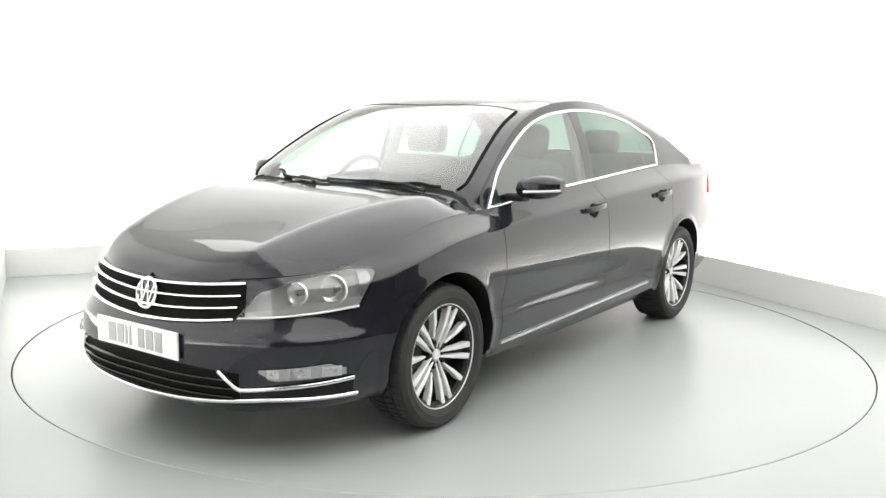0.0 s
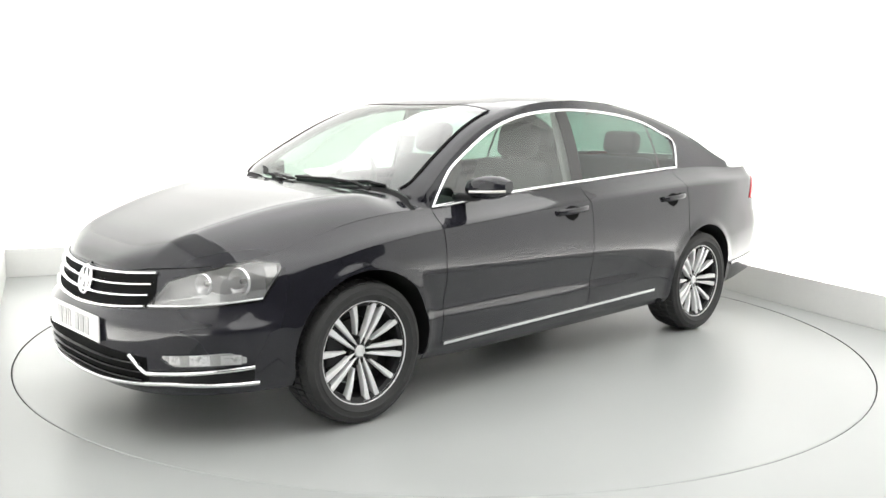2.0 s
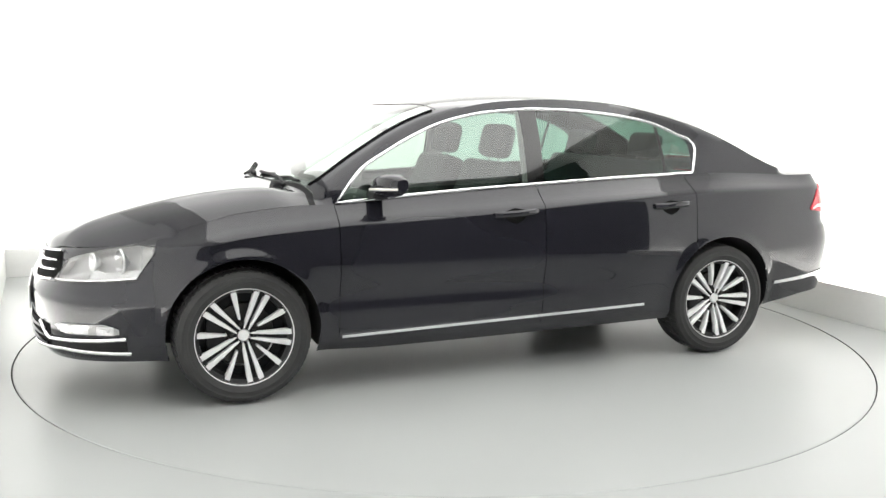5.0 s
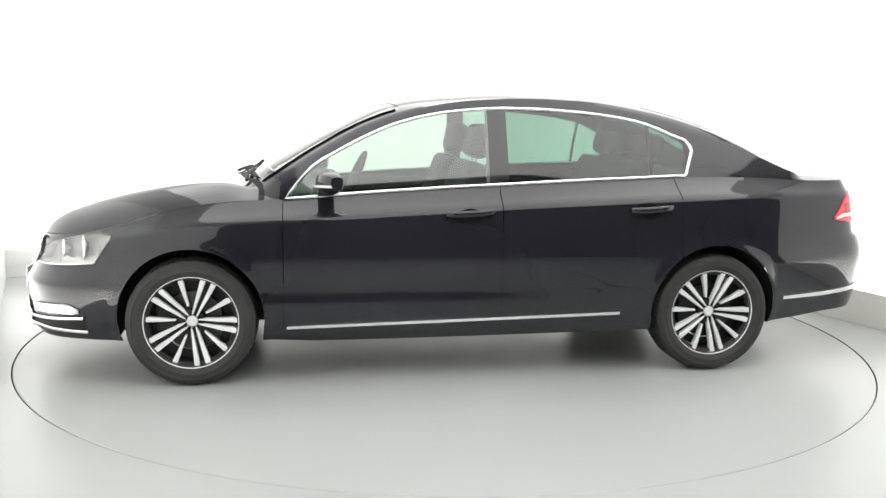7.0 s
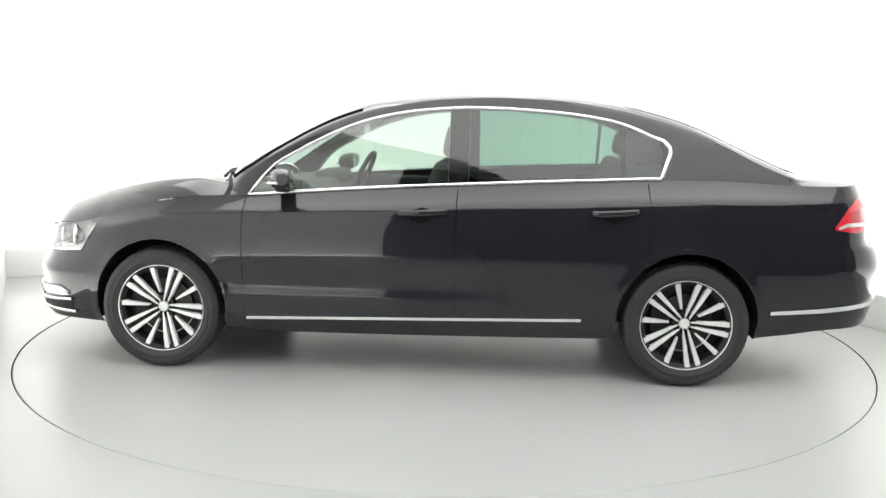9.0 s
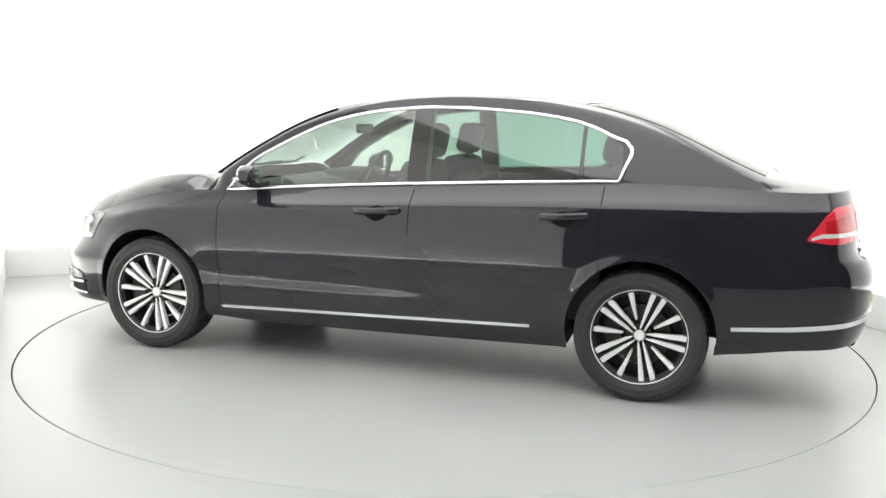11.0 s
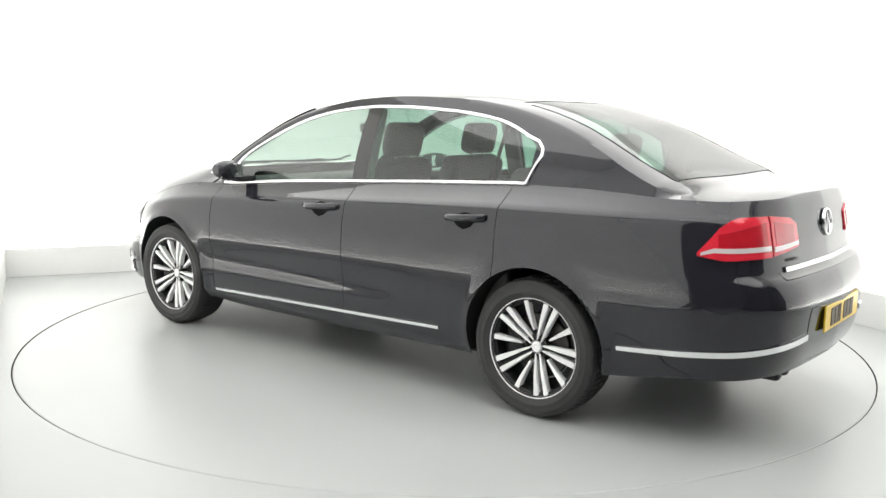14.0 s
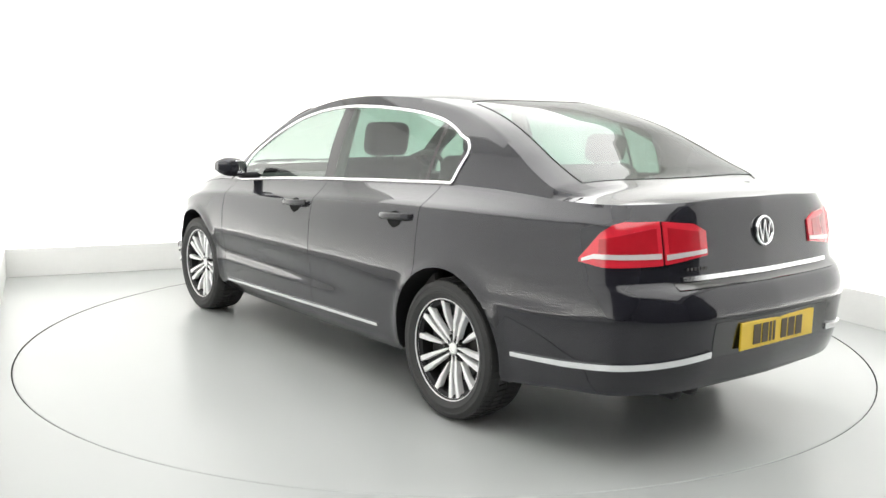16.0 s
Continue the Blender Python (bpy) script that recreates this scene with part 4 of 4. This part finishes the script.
def mirror(sg):
    root = new("door_mirror")
    root.parent = P_["front_door" + ("" if sg > 0 else "_r")]
    tagged(root, "black door mirror with a slim clear indicator")
    vs, fs = [], []
    n, m = 20, 12
    for i in range(n + 1):
        u = i / n
        y = 0.83 + 0.205 * u
        w = (math.sin(math.pi * min(max(0.10 + 0.84 * u, 0), 1))) ** 0.45
        for k in range(m):
            g = 2 * math.pi * k / m
            ex = math.copysign(abs(math.cos(g)) ** 0.75, math.cos(g))
            ez = math.copysign(abs(math.sin(g)) ** 0.75, math.sin(g))
            vs.append((0.700 - 0.05 * u + 0.062 * w * ex * (1.15 if ex > 0 else 0.75), sg * y, 1.005 + 0.015 * u + 0.058 * w * ez))
    for i in range(n):
        for k in range(m):
            l = (k + 1) % m
            q = (i * m + k, i * m + l, (i + 1) * m + l, (i + 1) * m + k)
            fs.append(q if sg < 0 else tuple(reversed(q)))
    fs.append(tuple(range(m)) if sg > 0 else tuple(reversed(range(m))))
    fs.append(tuple(n * m + k for k in range(m))[::-1 if sg > 0 else 1])
    f = mesh_ob("mirror_shell", vs, fs, PAINT, root, "black mirror shell")
    pts = [(0.758 - 0.035 * t - 0.05 * t ** 6, sg * (0.885 + 0.148 * t), 0.993 + 0.008 * t) for t in np.linspace(0, 1, 10)]
    pts = [(p[0] + 0.010 * math.sin(math.pi * (0.3 + 0.5 * t)), p[1], p[2]) for p, t in zip(pts, np.linspace(0, 1, 10))]
    mesh_ob("indicator", *sweep(pts, 0.013, 0.014, 8, up=(1, 0, 0)), AMBER, root, "slim clear indicator strip")
    part("mirror_glass", box((0.004, 0.145, 0.078), (0.641, sg * 0.935, 1.012), 0.002), CHROME, root, "mirror glass")
    part("mirror_foot", box((0.08, 0.13, 0.035), (0.70, sg * 0.80, 0.958), 0.012), TRIM, root, "black mirror foot")


mirror(1)
mirror(-1)

# ---- rear ----
ts0, ts1 = s_x(-2.07, 0.816), s_tail(0.580, 0.88)
tlo = lin((0, 0.812), (0.3, 0.798), (1, 0.806))
thi = lin((0, 0.826), (0.25, 0.925), (0.4, 0.955), (0.55, 0.966), (1, 0.968))
us0, us1 = s_tail(0.570, 0.88), s_tail(0.36, 0.88)
for sg in (1, -1):
    f = (lambda v, q: (v, q)) if sg > 0 else flip
    tl = mesh_ob("tail_light", *f(*strip(ts0, ts1, tlo, thi, 0.007, 24, 6, 0.02)), RED, car, "red wrap-round tail light with a clear bar")
    mesh_ob("inner_lamp", *f(*strip(ts0 + 0.09, ts1 - 0.02, lin((0, 0.850), (1, 0.850)), lin((0, 0.90), (1, 0.945)), 0.0085, 14, 4, 0.004)), RED_DARK, tl, "dark red lamp field")
    mesh_ob("clear_bar", *f(*strip(ts0 + 0.015, ts1 - 0.006, lin((0, 0.815), (0.15, 0.828), (1, 0.832)), lin((0, 0.826), (0.15, 0.846), (1, 0.852)), 0.010, 20, 2, 0.005)), CLEAR_BAR, tl, "clear white bar")
    tb = mesh_ob("tail_light", *f(*strip(us0, us1, lin((0, 0.808), (1, 0.834)), lin((0, 0.968), (0.7, 0.955), (1, 0.925)), 0.007, 14, 6, 0.02)), RED, car, "red inner tail light on the boot lid")
    mesh_ob("inner_lamp", *f(*strip(us0 + 0.02, us1 - 0.04, lin((0, 0.852), (1, 0.854)), lin((0, 0.945), (1, 0.925)), 0.0085, 10, 4, 0.004)), RED_DARK, tb, "dark red lamp field")
    mesh_ob("clear_bar", *f(*strip(us0 + 0.006, us1 - 0.006, lin((0, 0.826), (1, 0.842)), lin((0, 0.846), (1, 0.858)), 0.010, 12, 2, 0.005)), CLEAR_BAR, tb, "clear white bar")
    mesh_ob("bumper_trim", *f(*strip(float(sx(-1.77)), s_tail(0.41, 0.46), lin((0, 0.384), (0.3, 0.395), (1, 0.452)), lin((0, 0.402), (0.3, 0.418), (1, 0.478)), 0.010, 36, 2, 0.012)), CHROME, car, "chrome strip along the lower rear bumper")
    part("exhaust_pipe", box((0.16, 0.06, 0.045), (-2.26, 0.50, 0.306), 0.02) if sg > 0 else box((0.16, 0.06, 0.045), (-2.26, 0.40, 0.306), 0.02), POCKET, car, "steel exhaust tail pipe")
mesh_ob("boot_trim", *both(*strip(s_tail(0.50, 0.75), SL, lin((0, 0.742), (1, 0.742)), lin((0, 0.760), (1, 0.760)), 0.010, 24, 2, 0.012)), CHROME, car, "chrome strip across the bottom of the boot lid")
mesh_ob("boot_gap", *both(*strip(s_tail(0.54, 0.73), SL, lin((0, 0.716), (1, 0.716)), lin((0, 0.740), (1, 0.740)), 0.003, 24, 2, 0.006)), GLOSS_BLACK, car, "dark gap between boot lid and bumper")
mesh_ob("plate_recess", *both(*strip(float(sr(0.40)), SL, lin((0, 0.45), (1, 0.45)), lin((0, 0.585), (1, 0.585)), 0.002, 16, 3, 0.006)), GLOSS_BLACK, car, "dark number plate recess")
badge("badge", float(body(SL, 0.905)[0]) - 0.004, 0.905, 0.062, -1, P_["boot_face"], 0.12)
plate("number_plate", float(body(SL, 0.51)[0]) - 0.004, 0.515, PLATE_Y, -1, 0.0, BARS, PLATE_INK)
# plain small letters strip beside the lamp on the lid
for k in range(6):
    p = body(s_tail(0.47 - 0.019 * k, 0.785), 0.785, 0.006)
    part("boot_script", box((0.003, 0.011, 0.011), tuple(p), 0.001), DISC, P_["boot_face"])

# ---- screens ----
def on_top(x, y):
    """Point of the upper surface at column x and half width y."""
    i = int(np.argmin(np.abs(TOP[:, 0] - x)))
    sec = UP[i]
    o = np.argsort(sec[:, 1])
    return Vector((float(np.interp(abs(y), sec[o, 1], sec[o, 0])), y, float(np.interp(abs(y), sec[o, 1], sec[o, 2]))))


for y0, y1, xa, xb in ((0.60, -0.06, 1.00, 0.955), (-0.02, -0.44, 1.00, 0.975)):
    pts = [on_top(xa + (xb - xa) * t, y0 + (y1 - y0) * t) + Vector((0, 0, 0.010)) for t in np.linspace(0, 1, 14)]
    wp = mesh_ob("wiper", *sweep(pts, 0.018, 0.014, 6, up=(0, 0, 1)), TRIM, car, "black windscreen wiper")
    arm = [on_top(1.03, y0 - 0.05) + Vector((0.02, 0, 0.008)), on_top(1.0, y0 + (y1 - y0) * 0.25) + Vector((0.015, 0, 0.016)), on_top(0.985, y0 + (y1 - y0) * 0.5) + Vector((0, 0, 0.018))]
    mesh_ob("wiper_arm", *sweep(arm, 0.020, 0.016, 6, up=(0, 0, 1)), TRIM, wp)


# ---- cabin ----
def seat(x, y, w, headrests, hw=0.27, hh=0.19):
    root = new("seat")
    root.parent = car
    tagged(root, "dark cloth car seat with headrest")
    part("cushion", box((0.52, w, 0.16), (x + 0.20, y, 0.47), 0.05, seg=3), FABRIC, root, smooth=True)
    part("backrest", box((0.14, w, 0.62), (x - 0.12, y, 0.80), 0.05, pose(0, 0, 0, 0, -20, 0), 3), FABRIC, root, smooth=True)
    for hy in headrests:
        part("headrest", box((0.11, hw, hh), (x - 0.25, y + hy, 1.11 + hh / 2), 0.045, pose(0, 0, 0, 0, -12, 0), 3), FABRIC, root, "dark padded headrest", smooth=True)
        for d in (-0.06, 0.06):
            mesh_ob("post", *sweep([(x - 0.225, y + hy + d, 1.06), (x - 0.245, y + hy + d, 1.14)], 0.012, 0.012, 6, up=(1, 0, 0)), DISC, root)


seat(0.10, 0.36, 0.52, (0,))
seat(0.10, -0.36, 0.52, (0,))
seat(-0.90, 0.0, 1.26, (0.36, -0.36), 0.25, 0.15)
part("dashboard", box((0.42, 1.36, 0.22), (0.80, 0, 0.84), 0.07, seg=3), DASH, car, "dark dashboard", smooth=True)
part("dashboard_hood", box((0.18, 0.40, 0.10), (0.68, -0.36, 0.94), 0.04, seg=3), DASH, car, smooth=True)
part("parcel_shelf", box((0.42, 1.22, 0.04), (-1.50, 0, 0.985), 0.015), FABRIC, car, "dark parcel shelf")
part("cabin_floor", box((2.3, 1.36, 0.04), (-0.2, 0, 0.30), 0.01), FABRIC, car, "dark cabin carpet")
part("bulkhead", box((0.04, 1.30, 0.60), (1.02, 0, 0.62), 0.01), DASH, car)
part("bulkhead", box((0.04, 1.24, 0.62), (-1.30, 0, 0.66), 0.01), FABRIC, car)
for sg in (1, -1):
    part("door_card", box((2.0, 0.06, 0.58), (-0.15, sg * 0.740, 0.64), 0.02), DASH, car, "dark inner door lining")
    part("pillar_lining", box((0.11, 0.03, 0.42), (-0.19, sg * 0.665, 1.17), 0.01, pose(0, 0, 0, sg * 17, 0, 0)), HEADLINER, car, "pale pillar lining")
hv, hf = grid_mesh(up_range(0.25, -0.95, NRr + 1, LASTV), UP - np.array([0, 0, 0.035]))
mesh_ob("headliner", *both(hv, hf), HEADLINER, car, "pale cloth headliner")
v, f = lathe([(0.185 + 0.016 * math.cos(a), 0.016 * math.sin(a)) for a in np.linspace(0, 2 * math.pi, 9)], 40)
sw = mesh_ob("steering_wheel", v, f, DASH, car, "black steering wheel")
sw.matrix_basis = pose(0.50, -0.36, 0.93, 0, 0, 90) @ pose(0, 0, 0, -25, 0, 0)
part("wheel_spokes", box((0.34, 0.03, 0.05), (0, 0, 0), 0.012), DASH, sw)
part("wheel_boss", box((0.13, 0.05, 0.12), (0, 0, 0), 0.025), DASH, sw)
part("rear_view_mirror", box((0.03, 0.22, 0.06), (0.42, 0, 1.255), 0.014), GLOSS_BLACK, car, "black rear-view mirror")



# ---- motion ----
PIVOT = (-0.0675, -0.1467)
SPIN = [(0.0, 234.69), (0.5, 233.10), (1.0, 230.33)] + [(k / 2, 237.07 - 6.80 * k / 2) for k in range(3, 33)]


def motions():
    rows_car, rows_deck = [], []
    for t, a in SPIN:
        c, s = math.cos(radians(a)), math.sin(radians(a))
        rows_car.append((t, pose(-(c * PIVOT[0] - s * PIVOT[1]), -(s * PIVOT[0] + c * PIVOT[1]), 0, 0, 0, a)))
        rows_deck.append((t, pose(0, 0, 0, 0, 0, a)))
    walk(car, rows_car)
    walk(turntable, rows_deck)


motions()
